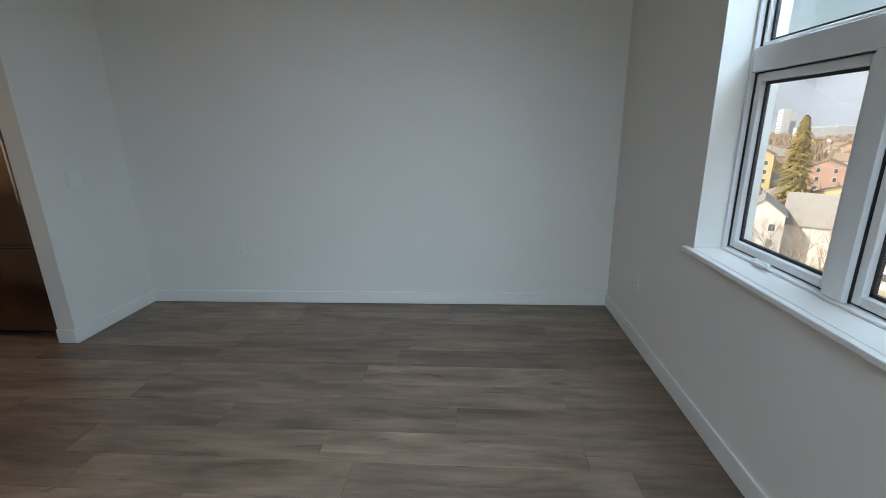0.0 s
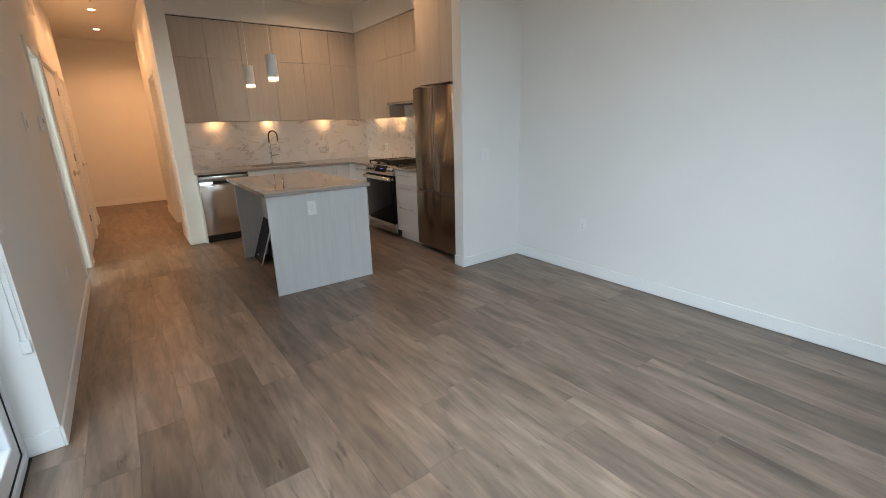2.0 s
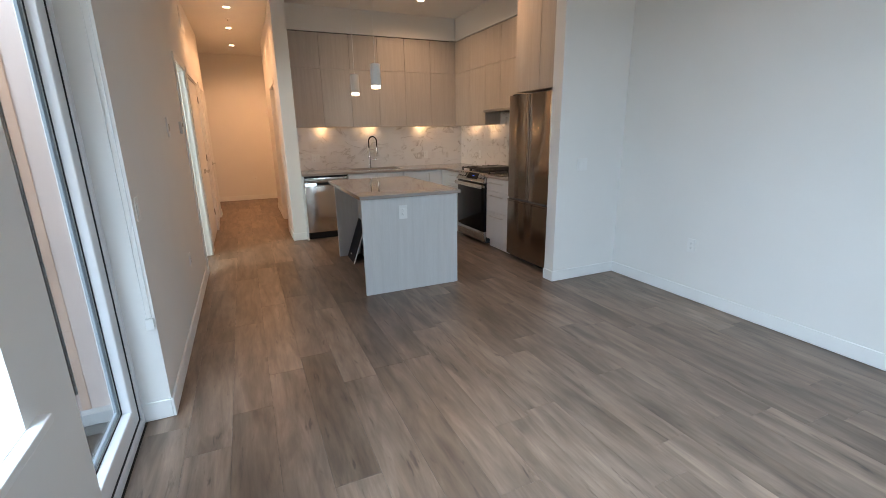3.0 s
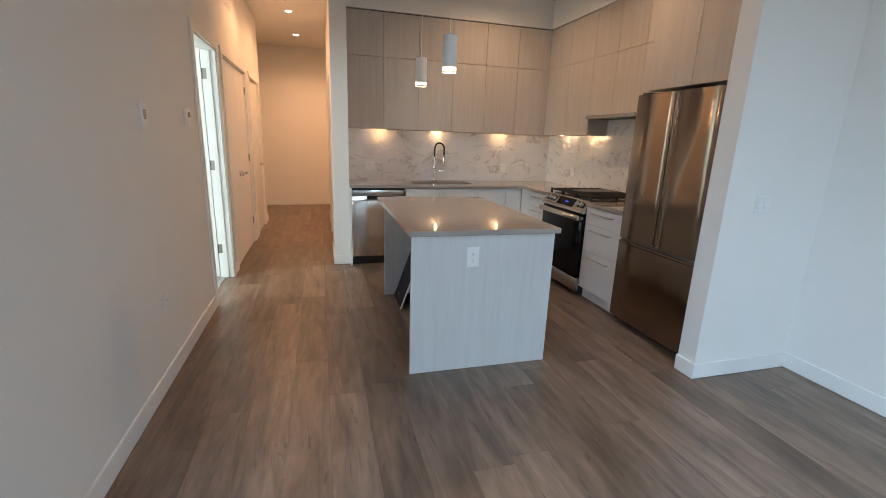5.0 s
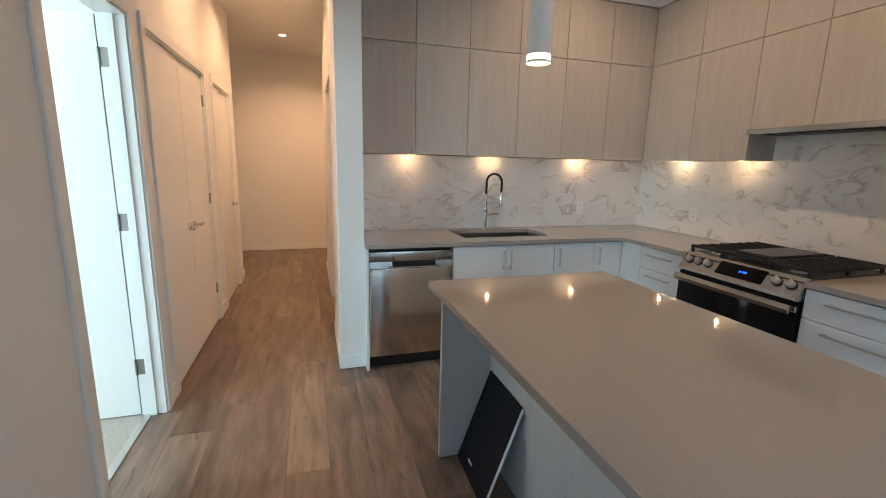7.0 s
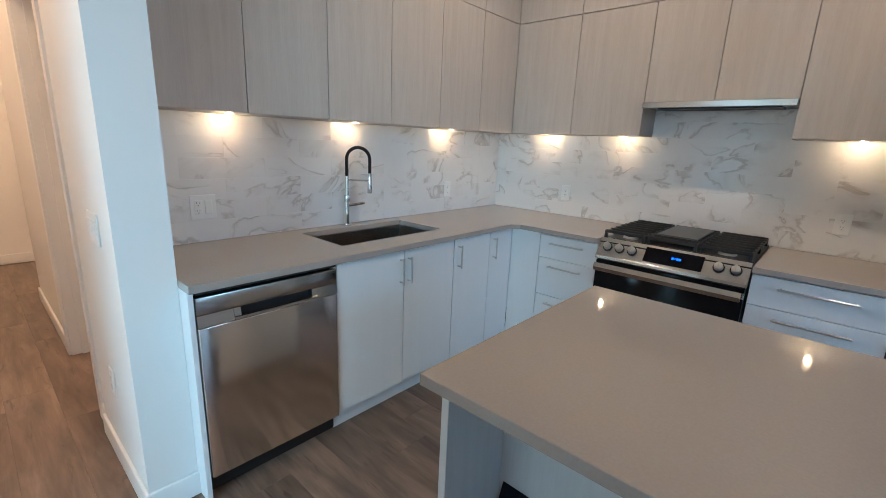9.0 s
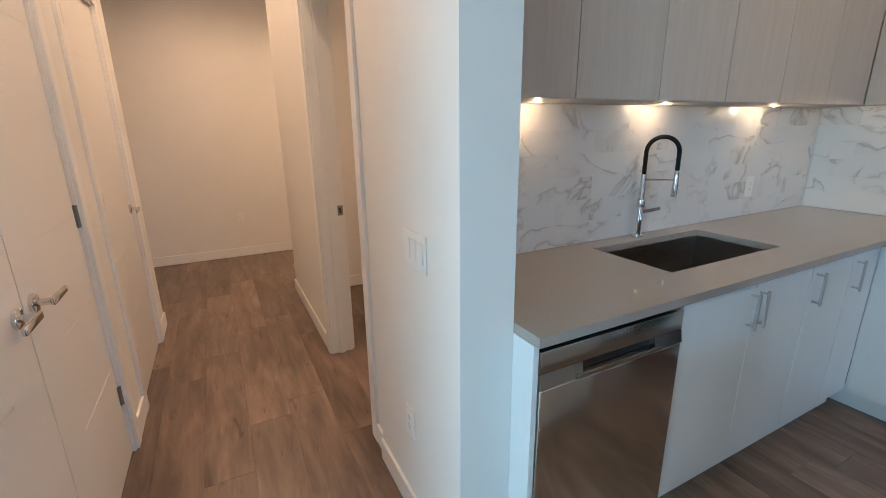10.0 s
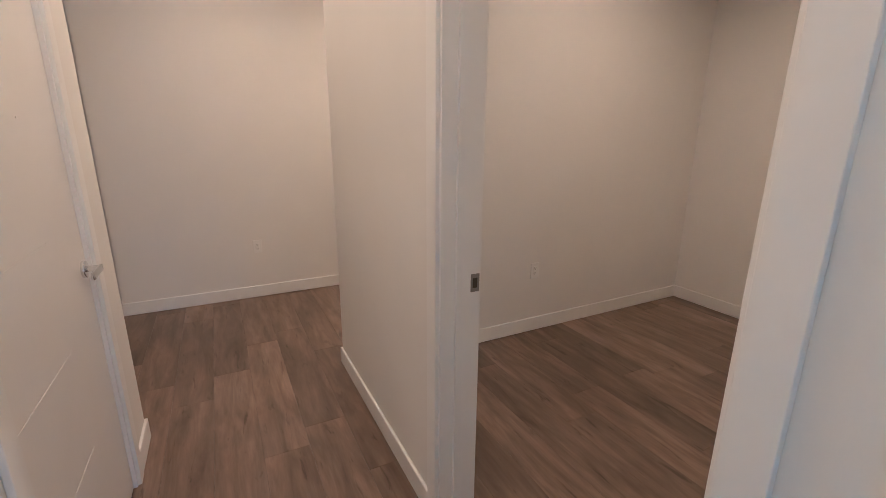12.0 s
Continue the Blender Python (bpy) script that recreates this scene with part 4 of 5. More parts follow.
arc += [(tip[0], tip[1], tip[2] - 0.02), (tip[0], tip[1], tip[2] - 0.08)]
hose = part("hose", tube(arc, 0.0098, 14), RUBBER, fa, "black rubber spring hose", True)
part("spray_head", cyl((tip[0], tip[1], tip[2] - 0.20), (tip[0], tip[1], tip[2] - 0.08), 0.015, 20, 0.011, bev=0.002), CHROME, fa, "chrome spray head", True)
part("docking_arm", tube([(FX, FY, CT1 + 0.275), (tip[0], tip[1], CT1 + 0.275)], 0.005, 10), CHROME, fa, "", True)

# dishwasher
DY0, DY1 = 0.853, 1.448
dw = thing("dishwasher", -5.6, 1.15, 0, "stainless built-in dishwasher with a recessed grip", "dishwasher")
part("body", bx(KX + 0.06, BF - 0.045, DY0 + 0.003, DY1 - 0.003, 0.02, 0.872), BLACK, dw)
dd = part("door", bx(BF - 0.044, BF + 0.010, DY0 + 0.003, DY1 - 0.003, 0.105, 0.742, 0.006, 3), STEELD, dw, "brushed stainless door", True)
part("control_strip", bx(BF - 0.044, BF + 0.006, DY0 + 0.003, DY1 - 0.003, 0.790, 0.858, 0.004, 2), STEEL, dw, "stainless control strip", True)
for g0, g1 in ((DY0 + 0.003, 0.985), (1.345, DY1 - 0.003)):
    part("handle_band", extrude([(BF - 0.03, 0.744), (BF + 0.011, 0.744), (BF + 0.004, 0.789), (BF - 0.03, 0.789)], 1, g0, g1), STEEL, dd, "bevelled steel band beside the grip")
part("grip_recess", bx(BF - 0.044, BF - 0.026, 0.986, 1.344, 0.744, 0.789), BLACK, dd, "black pocket grip")
part("grip_lip", extrude([(BF - 0.004, 0.7435), (BF + 0.014, 0.7435), (BF + 0.014, 0.754), (BF + 0.008, 0.756)], 1, 0.986, 1.344), STEEL, dd, "bright pocket lip")
for g0, g1 in ((0.986, 1.012), (1.318, 1.344)):
    part("grip_end", extrude([(BF - 0.025, 0.757), (BF + 0.009, 0.757), (BF + 0.004, 0.789), (BF - 0.025, 0.789)], 1, g0, g1), STEEL, dd)
part("top_gap", bx(BF - 0.04, BF + 0.001, DY0 + 0.003, DY1 - 0.003, 0.867, 0.882), BLACK, dw, "black gap under the worktop")
part("toe_kick", bx(BF - 0.07, BF - 0.055, DY0, DY1, 0.004, 0.10), BLACK, dw, "black toe kick")

# range
RX0, RX1, RYF = -4.738, -3.980, 2.862
rg = thing("gas_range", -4.36, 3.2, 0, "stainless slide-in gas range with black oven glass", "range")
part("body", bx(RX0, RX1, RYF + 0.03, NY - 0.012, 0.03, 0.90), BLACK, rg)
part("vent_gap", bx(RX0 + 0.004, RX1 - 0.004, RYF + 0.0, RYF + 0.029, 0.796, 0.8055), BLACK, rg, "black vent slot")
od = part("oven_door", bx(RX0 + 0.004, RX1 - 0.004, RYF - 0.012, RYF + 0.028, 0.185, 0.795, 0.006, 2), BLACKG, rg, "black glass oven door", True)
part("door_top_trim", bx(RX0 + 0.004, RX1 - 0.004, RYF - 0.016, RYF - 0.002, 0.742, 0.776, 0.004), STEEL, od)
hnd = part("oven_handle", extrude([(RYF - 0.066 + 0.012 * abs(k - 3) / 3, 0.737 + 0.008 * k) for k in range(7)] + [(RYF - 0.044, 0.780), (RYF - 0.044, 0.742)], 0, RX0 + 0.012, RX1 - 0.012), STEEL, od, "broad stainless strap handle", True)
for hx in (RX0 + 0.05, RX1 - 0.05):
    part("bracket", bx(hx - 0.012, hx + 0.012, RYF - 0.046, RYF - 0.012, 0.748, 0.774, 0.003), STEEL, hnd)
part("storage_drawer", bx(RX0 + 0.004, RX1 - 0.004, RYF - 0.010, RYF + 0.028, 0.05, 0.178, 0.005, 2), STEEL, rg, "brushed steel drawer front", True)
bm = extrude([(RYF - 0.022, 0.806), (RYF + 0.03, 0.806), (RYF + 0.075, 0.920), (RYF + 0.050, 0.920), (RYF - 0.020, 0.826)], 0, RX0 + 0.001, RX1 - 0.001)
panel = part("control_panel", bm, STEEL, rg, "sloping stainless control panel")
part("panel_lip", bx(RX0 + 0.001, RX1 - 0.001, RYF - 0.030, RYF - 0.0225, 0.806, 0.828, 0.003), STEEL, panel)
slope = Vector((0, 0.070, 0.094)).normalized()
outn = Vector((0, -0.094, 0.070)).normalized()
tilt = Matrix(((1, 0, 0), tuple(slope), tuple(outn))).transposed().to_4x4()
cpt = Vector(((RX0 + RX1) / 2, RYF + 0.015, 0.873))
for kx in (-0.325, -0.255, -0.185, 0.245, 0.320):
    c = cpt + Vector((kx, 0, 0))
    kb = part("knob", cyl(c, c + outn * 0.030, 0.0215, 24, 0.0195, bev=0.003), NICKEL, panel, "steel burner knob", True)
    part("skirt", cyl(c, c + outn * 0.006, 0.0265, 24), BLACK, kb, "", True)
    bmk = bx(-0.004, 0.004, -0.020, 0.020, 0, 0.007, 0.002)
    bmesh.ops.transform(bmk, matrix=Matrix.Translation(c + outn * 0.029) @ tilt, verts=bmk.verts)
    part("grip", bmk, NICKEL, kb)
dsp = bx(-0.145, 0.145, -0.043, 0.043, 0, 0.004, 0.001)
bmesh.ops.transform(dsp, matrix=Matrix.Translation(cpt + Vector((0.03, 0, 0))) @ tilt, verts=dsp.verts)
disp = part("display", dsp, BLACKG, panel, "black glass display")
for k, w in enumerate((0.010, 0.003, 0.010, 0.010)):
    g = bx(-w / 2, w / 2, -0.006, 0.006, 0.0041, 0.005)
    bmesh.ops.transform(g, matrix=Matrix.Translation(cpt + Vector((0.03 + k * 0.012, 0, 0)) + outn * 0.0005) @ tilt, verts=g.verts)
    part("digit", g, BLUE_LED, disp, "small blue lit digit")
top = part("cooktop", bx(RX0, RX1, RYF + 0.05, NY - 0.013, 0.903, 0.919, 0.004), BLACK, rg, "black enamel cooktop", True)
for gx0, gx1 in ((RX0 + 0.008, -4.494), (-4.484, -4.234), (-4.224, RX1 - 0.008)):
    bm = bmesh.new()
    y0, y1 = RYF + 0.055, NY - 0.045
    for gx in (gx0 + 0.007, gx1 - 0.007):
        bx(gx - 0.007, gx + 0.007, y0, y1, 0.944, 0.962, 0.003, bm=bm)
    for k in range(8):
        gy = y0 + 0.008 + (y1 - y0 - 0.016) * k / 7
        bx(gx0 + 0.001, gx1 - 0.001, gy - 0.005, gy + 0.005, 0.948, 0.967, 0.003, bm=bm)
    for gy in (y0 + 0.17, y1 - 0.17):
        bx(gx0 + 0.03, gx1 - 0.03, gy - 0.005, gy + 0.005, 0.944, 0.9655, 0.002, bm=bm)
    for gx in (gx0 + 0.008, gx1 - 0.008):
        for gy in (y0 + 0.012, (y0 + y1) / 2, y1 - 0.012):
            bx(gx - 0.008, gx + 0.008, gy - 0.010, gy + 0.010, 0.9185, 0.945, 0.002, bm=bm)
    part("grate", bm, IRON, top, "cast iron grate")
part("griddle_plate", bx(-4.464, -4.254, RYF + 0.14, NY - 0.12, 0.9675, 0.976, 0.003), plain("griddle_grey", (0.10, 0.10, 0.10), 0.4, 0.6), top, "grey griddle plate")
for bxx, byy in ((-4.61, 3.03), (-4.61, 3.34), (-4.11, 3.03), (-4.11, 3.34)):
    bu = part("burner", cyl((bxx, byy, 0.919), (bxx, byy, 0.930), 0.045, 24, 0.04), NICKEL, top, "round gas burner", True)
    part("burner_cap", cyl((bxx, byy, 0.930), (bxx, byy, 0.937), 0.035, 24, bev=0.002), IRON, bu, "", True)

# fridge
FR0, FR1, FRF = -3.446, -2.672, 2.845
fg = thing("refrigerator", -3.06, 3.15, 0, "stainless french-door refrigerator with bottom freezer drawer", "refrigerator")
part("body", bx(FR0 + 0.006, FR1 - 0.006, FRF + 0.075, NY - 0.02, 0.012, 1.778), plain("fridge_side_grey", (0.10, 0.095, 0.09), 0.45, 0.3), fg)
FM = (FR0 + FR1) / 2


def fridge_door(name, s, e, z0, z1):
    """A slightly crowned door front with rounded sides."""
    n = 14
    prof = [(s, FRF + 0.07), (s, FRF + 0.013)]
    prof += [(s + (e - s) * k / n, FRF + 0.010 - 0.010 * (1 - abs(2 * k / n - 1) ** 7)) for k in range(1, n)]
    prof += [(e, FRF + 0.013), (e, FRF + 0.07)]
    bm = extrude(prof, 2, z0, z1)
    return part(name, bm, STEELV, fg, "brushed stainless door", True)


for s, e, gx in ((FR0, FM - 0.003, FM - 0.018), (FM + 0.003, FR1, FM + 0.018)):
    d = fridge_door("door", s, e, 0.715, 1.795)
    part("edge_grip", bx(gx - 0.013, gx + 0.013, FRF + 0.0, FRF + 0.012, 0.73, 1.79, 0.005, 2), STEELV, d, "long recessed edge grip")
d = fridge_door("freezer_drawer", FR0, FR1, 0.055, 0.672)
part("grip_channel", bx(FR0 + 0.004, FR1 - 0.004, FRF + 0.03, FRF + 0.07, 0.672, 0.714), plain("grip_grey", (0.16, 0.16, 0.17), 0.35, 0.8), d, "dark grey grip channel")
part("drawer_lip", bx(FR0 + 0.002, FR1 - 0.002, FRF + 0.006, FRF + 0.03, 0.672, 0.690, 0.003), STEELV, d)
part("toe_grille", bx(FR0 + 0.01, FR1 - 0.01, FRF + 0.06, FRF + 0.075, 0.012, 0.052), BLACK, fg, "black toe grille")
for hx in (FR0 + 0.06, FR1 - 0.06):
    part("hinge_cover", bx(hx - 0.04, hx + 0.04, FRF + 0.03, FRF + 0.13, 1.796, 1.812, 0.004), BLACK, fg)

# island
IX0, IX1, IY0, IY1 = -4.375, -2.868, 1.008, 1.968
isl = thing("kitchen_island", -3.65, 1.5, 0, "kitchen island with pale wood-print panels and knee space", "kitchen island")
part("end_panel", bx(-2.918, -2.895, IY0 + 0.015, IY1 - 0.026, 0.002, 0.881, 0.001), LAMP_ISLAND, isl, "pale grey wood-print end panel")
part("end_panel", bx(-4.355, -4.332, IY0 + 0.06, IY1 - 0.035, 0.002, 0.881, 0.001), LAMP_ISLAND, isl, "pale grey wood-print end panel")
part("back_panel", bx(-3.625, -2.919, 1.322, 1.34, 0.002, 0.881, 0.001), LAMP_ISLAND, isl)
part("back_panel", bx(-4.331, -3.627, 1.322, 1.34, 0.002, 0.881, 0.001), LAMP_ISLAND, isl)
part("body", bx(-4.331, -2.919, 1.341, IY1 - 0.06, 0.10, 0.881), LOWER, isl)
for k in range(3):
    s = -4.331 + k * 0.4705
    part("door", bx(s + GAP, s + 0.469 - GAP, IY1 - 0.059, IY1 - 0.04, 0.11, 0.875, 0.001), LOWER, isl)
it = thing("island_worktop", -3.65, 1.5, 0.882, "greige polished quartz slab on the island", "worktop")
part("slab", bx(IX0, IX1, IY0, IY1, 0.882, 0.914, 0.002), QUARTZ, it)
plate("outlet", on_wall("w", -2.895, 1.40, 0.745), 0.078, 0.122, "o", "white duplex outlet on the island end panel", "outlet")
# dark card leaning in the knee space
card = new("leaning_board", mesh_of("leaning_board", bx(-0.18, 0.18, -0.006, 0.006, 0, 0.478, 0.001), NAVY))
card.matrix_world = pose(-4.14, 1.160, 0.003, -19.5, 0, -1.5)
tagged(card, "dark navy glossy board leaning in the island's knee space", "board")
mk = new("edge_strip", mesh_of("edge_strip", bx(0.1801, 0.1825, -0.006, 0.006, 0, 0.478), PLASTIC))
mk.parent = card
mk["label"] = "white board edge"
lg = new("printed_mark", mesh_of("printed_mark", bx(-0.07, -0.02, -0.0068, -0.0061, 0.055, 0.068, 0), PLASTIC))
lg.parent = card
lg["label"] = "small white printed mark"

# pendants
for px in (-3.97, -3.19):
    PY, PZ = 1.295, 1.815
    pd = thing("pendant_lamp", px, PY, PZ, "white cylinder pendant lamp with a lit ring", "pendant lamp", "pendants over the island")
    part("shade", cyl((px, PY, PZ + 0.028), (px, PY, PZ + 0.205), 0.044, 32, bev=0.003), PLASTIC, pd, "white metal shade", True)
    part("diffuser", cyl((px, PY, PZ + 0.008), (px, PY, PZ + 0.0275), 0.0425, 32), RING, pd, "lit warm diffuser ring", True)
    part("rim", cyl((px, PY, PZ), (px, PY, PZ + 0.0075), 0.044, 32), PLASTIC, pd, "", True)
    part("cord", cyl((px, PY, PZ + 0.205), (px, PY, CEIL_Z - 0.024), 0.0022, 8), PLASTIC, pd, "thin pale cord")
    part("canopy", cyl((px, PY, CEIL_Z - 0.024), (px, PY, CEIL_Z - 0.001), 0.055, 28, bev=0.003), PLASTIC, pd, "", True)
    lamp("pendant_bulb", "POINT", pose(px, PY, PZ - 0.03), 0.55, WARM, radius=0.022)

# recessed ceiling lights
POTS = [(-6.18, 0.178), (-7.45, 0.178), (-8.95, 0.2), (-9.3, 1.9), (-4.98, 2.46), (-3.6, 2.46), (-7.3, 2.2)]
for px, py in POTS:
    rl = thing("recessed_light", px, py, CEIL_Z - 0.006, "round white recessed ceiling light, switched on", "ceiling light", "recessed ceiling lights")
    ring = part("trim_ring", cyl((px, py, CEIL_Z - 0.005), (px, py, CEIL_Z - 0.0005), 0.056, 32), PLASTIC, rl, "", True)
    part("lens", cyl((px, py, CEIL_Z - 0.0075), (px, py, CEIL_Z - 0.0055), 0.04, 32), LED, rl, "glowing warm lens", True)
    lamp("recessed_lamp", "SPOT", look((px, py, CEIL_Z - 0.02), (px, py, 0), 0), (40 if px < -8 else 48 if py > 1 else 26 if px < -7 else 23) if px < -5.6 else 18, AMBER if px < -5.6 else WARM, radius=0.026, spot=156 if px < -5.6 else 165)

# puck lights under the cabinets
for px, py in ((-5.885, 1.24), (-5.885, 1.95), (-5.885, 2.80), (-5.48, 3.435), (-4.89, 3.435), (-3.69, 3.435)):
    pk = thing("puck_light", px, py, UZ0, "small round under-cabinet puck light, switched on", "cabinet light", "puck lights")
    part("housing", cyl((px, py, UZ0 - 0.0012), (px, py, UZ0 + 0.0005), 0.032, 24), NICKEL, pk, "", True)
    part("lens", cyl((px, py, UZ0 - 0.0022), (px, py, UZ0 - 0.0014), 0.020, 24), PUCK, pk, "glowing warm lens", True)
    lamp("puck_lamp", "POINT", pose(px, py, UZ0 - 0.014), 0.37, PUCKC, radius=0.012)

# ---------------------------------------------------------------- outdoors
GZ = -24.0
STUCCO = plain("white_siding", (0.78, 0.75, 0.70), 0.8, var=0.06, scale=0.6)
YELLOW = plain("yellow_siding", (0.74, 0.56, 0.28), 0.8, var=0.08, scale=0.6)
BRICKR = plain("red_siding", (0.58, 0.38, 0.30), 0.8, var=0.1, scale=0.8)
ROOFG = plain("grey_shingles", (0.42, 0.40, 0.37), 0.9, var=0.15, scale=2.0)
ROOFB = plain("brown_shingles", (0.44, 0.33, 0.25), 0.9, var=0.15, scale=2.0)
LAND = plain("winter_ground", (0.52, 0.44, 0.33), 0.95, var=0.35, scale=0.05)
NEEDLE = plain("conifer_needles", (0.42, 0.33, 0.12), 0.8, var=0.5, scale=0.5)
BARK = plain("bark", (0.14, 0.10, 0.07), 0.9, var=0.3, scale=5)
TWIG = plain("bare_twigs", (0.40, 0.31, 0.23), 0.9, var=0.3, scale=0.3)
DARKPANE = plain("house_window", (0.10, 0.11, 0.12), 0.15)
# the haze of distance is put into the mountains' blue-grey colour
HILL = plain("far_mountain", (0.34, 0.39, 0.47), 0.95, var=0.25, scale=0.004)
TOWER = plain("pale_tower", (0.74, 0.77, 0.80), 0.6, var=0.1, scale=0.2)
TOWERGLASS = plain("tower_glass", (0.42, 0.50, 0.57), 0.2)
CLAD = plain("tan_cladding", (0.50, 0.30, 0.20), 0.7, var=0.15, scale=4)
PINK = plain("pale_pink_panel", (0.60, 0.47, 0.42), 0.7, var=0.06, scale=4)
CONC = plain("balcony_concrete", (0.36, 0.36, 0.36), 0.85, var=0.12, scale=6, bump=0.2)

piece("ground", bx(-60, 2500, -1800, 2500, GZ - 1, GZ), LAND, "dry winter lawns and gardens far below", "ground")


def at(distance, azimuth):
    """A place outdoors by its distance and bearing from the living room's window."""
    return 0.3 + distance * math.cos(radians(azimuth)), 0.2 + distance * math.sin(radians(azimuth))


def house(place, w, d, h, roof_h, turn, wallm, roofm, label, base=GZ):
    """A gabled house: walls, two roof slopes, framed windows on its gable."""
    x, y = place
    t = thing("house", x, y, base, label, "house")
    m = pose(x, y, base, 0, 0, turn)

    def lp(name, bm, material, parent, lab=""):
        bmesh.ops.transform(bm, matrix=m, verts=bm.verts)
        return part(name, bm, material, parent, lab)

    body = extrude([(-w / 2, 0), (w / 2, 0), (w / 2, h), (0, h + roof_h), (-w / 2, h)], 0, -d / 2, d / 2)
    wl = lp("wall", body, wallm, t)
    for s in (-1, 1):
        o = 0.35
        k = roof_h / (w / 2)
        lp("roof", extrude([(s * (w / 2 + o), h - o * k), (0, h + roof_h + 0.02), (0, h + roof_h + 0.2), (s * (w / 2 + o), h - o * k + 0.2)], 0, -d / 2 - 0.3, d / 2 + 0.3), roofm, t)
    storey = 1.2
    while storey + 1.4 < h:
        for wy in (-w * 0.25, w * 0.22):
            wn_ = lp("window", bx(-d / 2 - 0.06, -d / 2 + 0.02, wy - 0.55, wy + 0.55, storey, storey + 1.4), TRIM, wl, "white framed window")
            lp("pane", bx(-d / 2 - 0.08, -d / 2 - 0.061, wy - 0.45, wy + 0.45, storey + 0.1, storey + 1.3), DARKPANE, wn_)
        storey += 2.7
    return t


rnd = random.Random(7)
house(at(98, 57.3), 6.6, 9, 9.5, 2.6, 57, STUCCO, ROOFG, "white gabled house with a grey shingle roof")
house(at(104, 53.0), 9, 8.5, 7.3, 4.9, 143, STUCCO, ROOFG, "white house with a broad grey shingle roof")
house(at(96, 48.3), 8, 9, 6, 2.6, 50, STUCCO, ROOFB, "white gabled house with a brown roof")
house(at(86, 61.5), 8, 9, 6, 2.6, 150, STUCCO, ROOFG, "white gabled house with a grey shingle roof")
house(at(172, 58.3), 7, 9, 15, 2.0, 55, YELLOW, ROOFB, "yellow tall house with a shallow roof")
house(at(185, 52.8), 9, 9, 11, 2.2, 50, BRICKR, ROOFB, "red-brown house with a brown roof")
house(at(200, 51.2), 9, 9, 12, 2.2, 140, STUCCO, ROOFB, "white house with a brown roof")
house(at(150, 51.0), 8, 9, 5, 2.0, 52, STUCCO, ROOFG, "white low house with a grey roof")
for k in range(70):
    dist = rnd.uniform(150, 620)
    house(at(dist, rnd.uniform(38, 66)), rnd.uniform(8, 14), rnd.uniform(8, 12), rnd.uniform(4, 9), rnd.uniform(1.5, 3), rnd.uniform(0, 180), rnd.choice([STUCCO, YELLOW, BRICKR, STUCCO]), rnd.choice([ROOFG, ROOFB]), "small gabled house in the neighbourhood below")


def conifer(place, h, r):
    x, y = place
    t = thing("conifer_tree", x, y, GZ, "tall golden-green conifer with drooping boughs", "tree")
    part("trunk", cyl((x, y, GZ), (x, y, GZ + h), 0.45, 10, 0.05), BARK, t)
    bm = bmesh.new()
    g = random.Random(3)
    for k in range(3600):
        u = g.random() ** 0.8
        z = GZ + h * (0.12 + 0.88 * u)
        a = g.uniform(0, 2 * math.pi)
        reach = r * (1 - u) ** 0.8 * (0.72 + 0.28 * math.sin(a * 3 + z * 1.1)) + 0.2
        q = reach * g.uniform(0.3, 1.0)
        c = Vector((x + q * math.cos(a), y + q * math.sin(a), z - 0.3 * q))
        d = Vector((math.cos(a), math.sin(a), -0.5)) * g.uniform(0.5, 1.2)
        s = Vector((-math.sin(a), math.cos(a), g.uniform(-0.4, 0.4))) * g.uniform(0.2, 0.45)
        bm.faces.new([bm.verts.new(c - d * 0.4 - s), bm.verts.new(c - d * 0.4 + s), bm.verts.new(c + d)])
    part("crown", bm, NEEDLE, t)


conifer(at(150, 55.2), 26.3, 6.4)


def bare_tree(place, h, seed):
    x, y = place
    t = thing("bare_tree", x, y, GZ, "leafless winter tree with fine branches", "tree")
    g = random.Random(seed)
    bm = bmesh.new()

    def grow(p, d, length, r, depth):
        q = p + d * length
        cyl(p, q, r, 5, r * 0.6, bm=bm)
        if depth == 0:
            return
        for _ in range(3):
            nd = (d + Vector((g.uniform(-0.7, 0.7), g.uniform(-0.7, 0.7), g.uniform(-0.1, 0.5)))).normalized()
            grow(p + d * length * g.uniform(0.6, 1.0), nd, length * 0.68, r * 0.55, depth - 1)

    grow(Vector((x, y, GZ)), Vector((0, 0, 1)), h * 0.36, 0.15, 4)
    part("branches", bm, TWIG, t)


for k, az in enumerate((60.4, 59.6, 58.7, 57.9, 57.0, 56.2, 55.3, 54.4, 53.5, 52.5, 51.6, 50.6, 48.0, 46.0)):
    bare_tree(at(78 + 6 * (k % 3), az), 8.0 + 2 * (k % 3), k)
bm = bmesh.new()
for k in range(7000):
    tx, ty = at(rnd.uniform(120, 900), rnd.uniform(35, 68))
    th_ = rnd.uniform(3.0, 8.0)
    c = Vector((tx, ty, GZ + th_ * 0.5))
    for q in range(2):
        a = rnd.uniform(0, math.pi)
        s = Vector((math.cos(a), math.sin(a), 0)) * rnd.uniform(0.8, 2.4)
        bm.faces.new([bm.verts.new(c - s - Vector((0, 0, th_ * 0.5))), bm.verts.new(c + s - Vector((0, 0, th_ * 0.4))), bm.verts.new(c + s * 0.5 + Vector((0, 0, th_ * 0.5)))])
tagged(part("winter_shrubs", bm, TWIG, None), "bare brown trees and shrubs between far houses", "trees", "", "stuff")
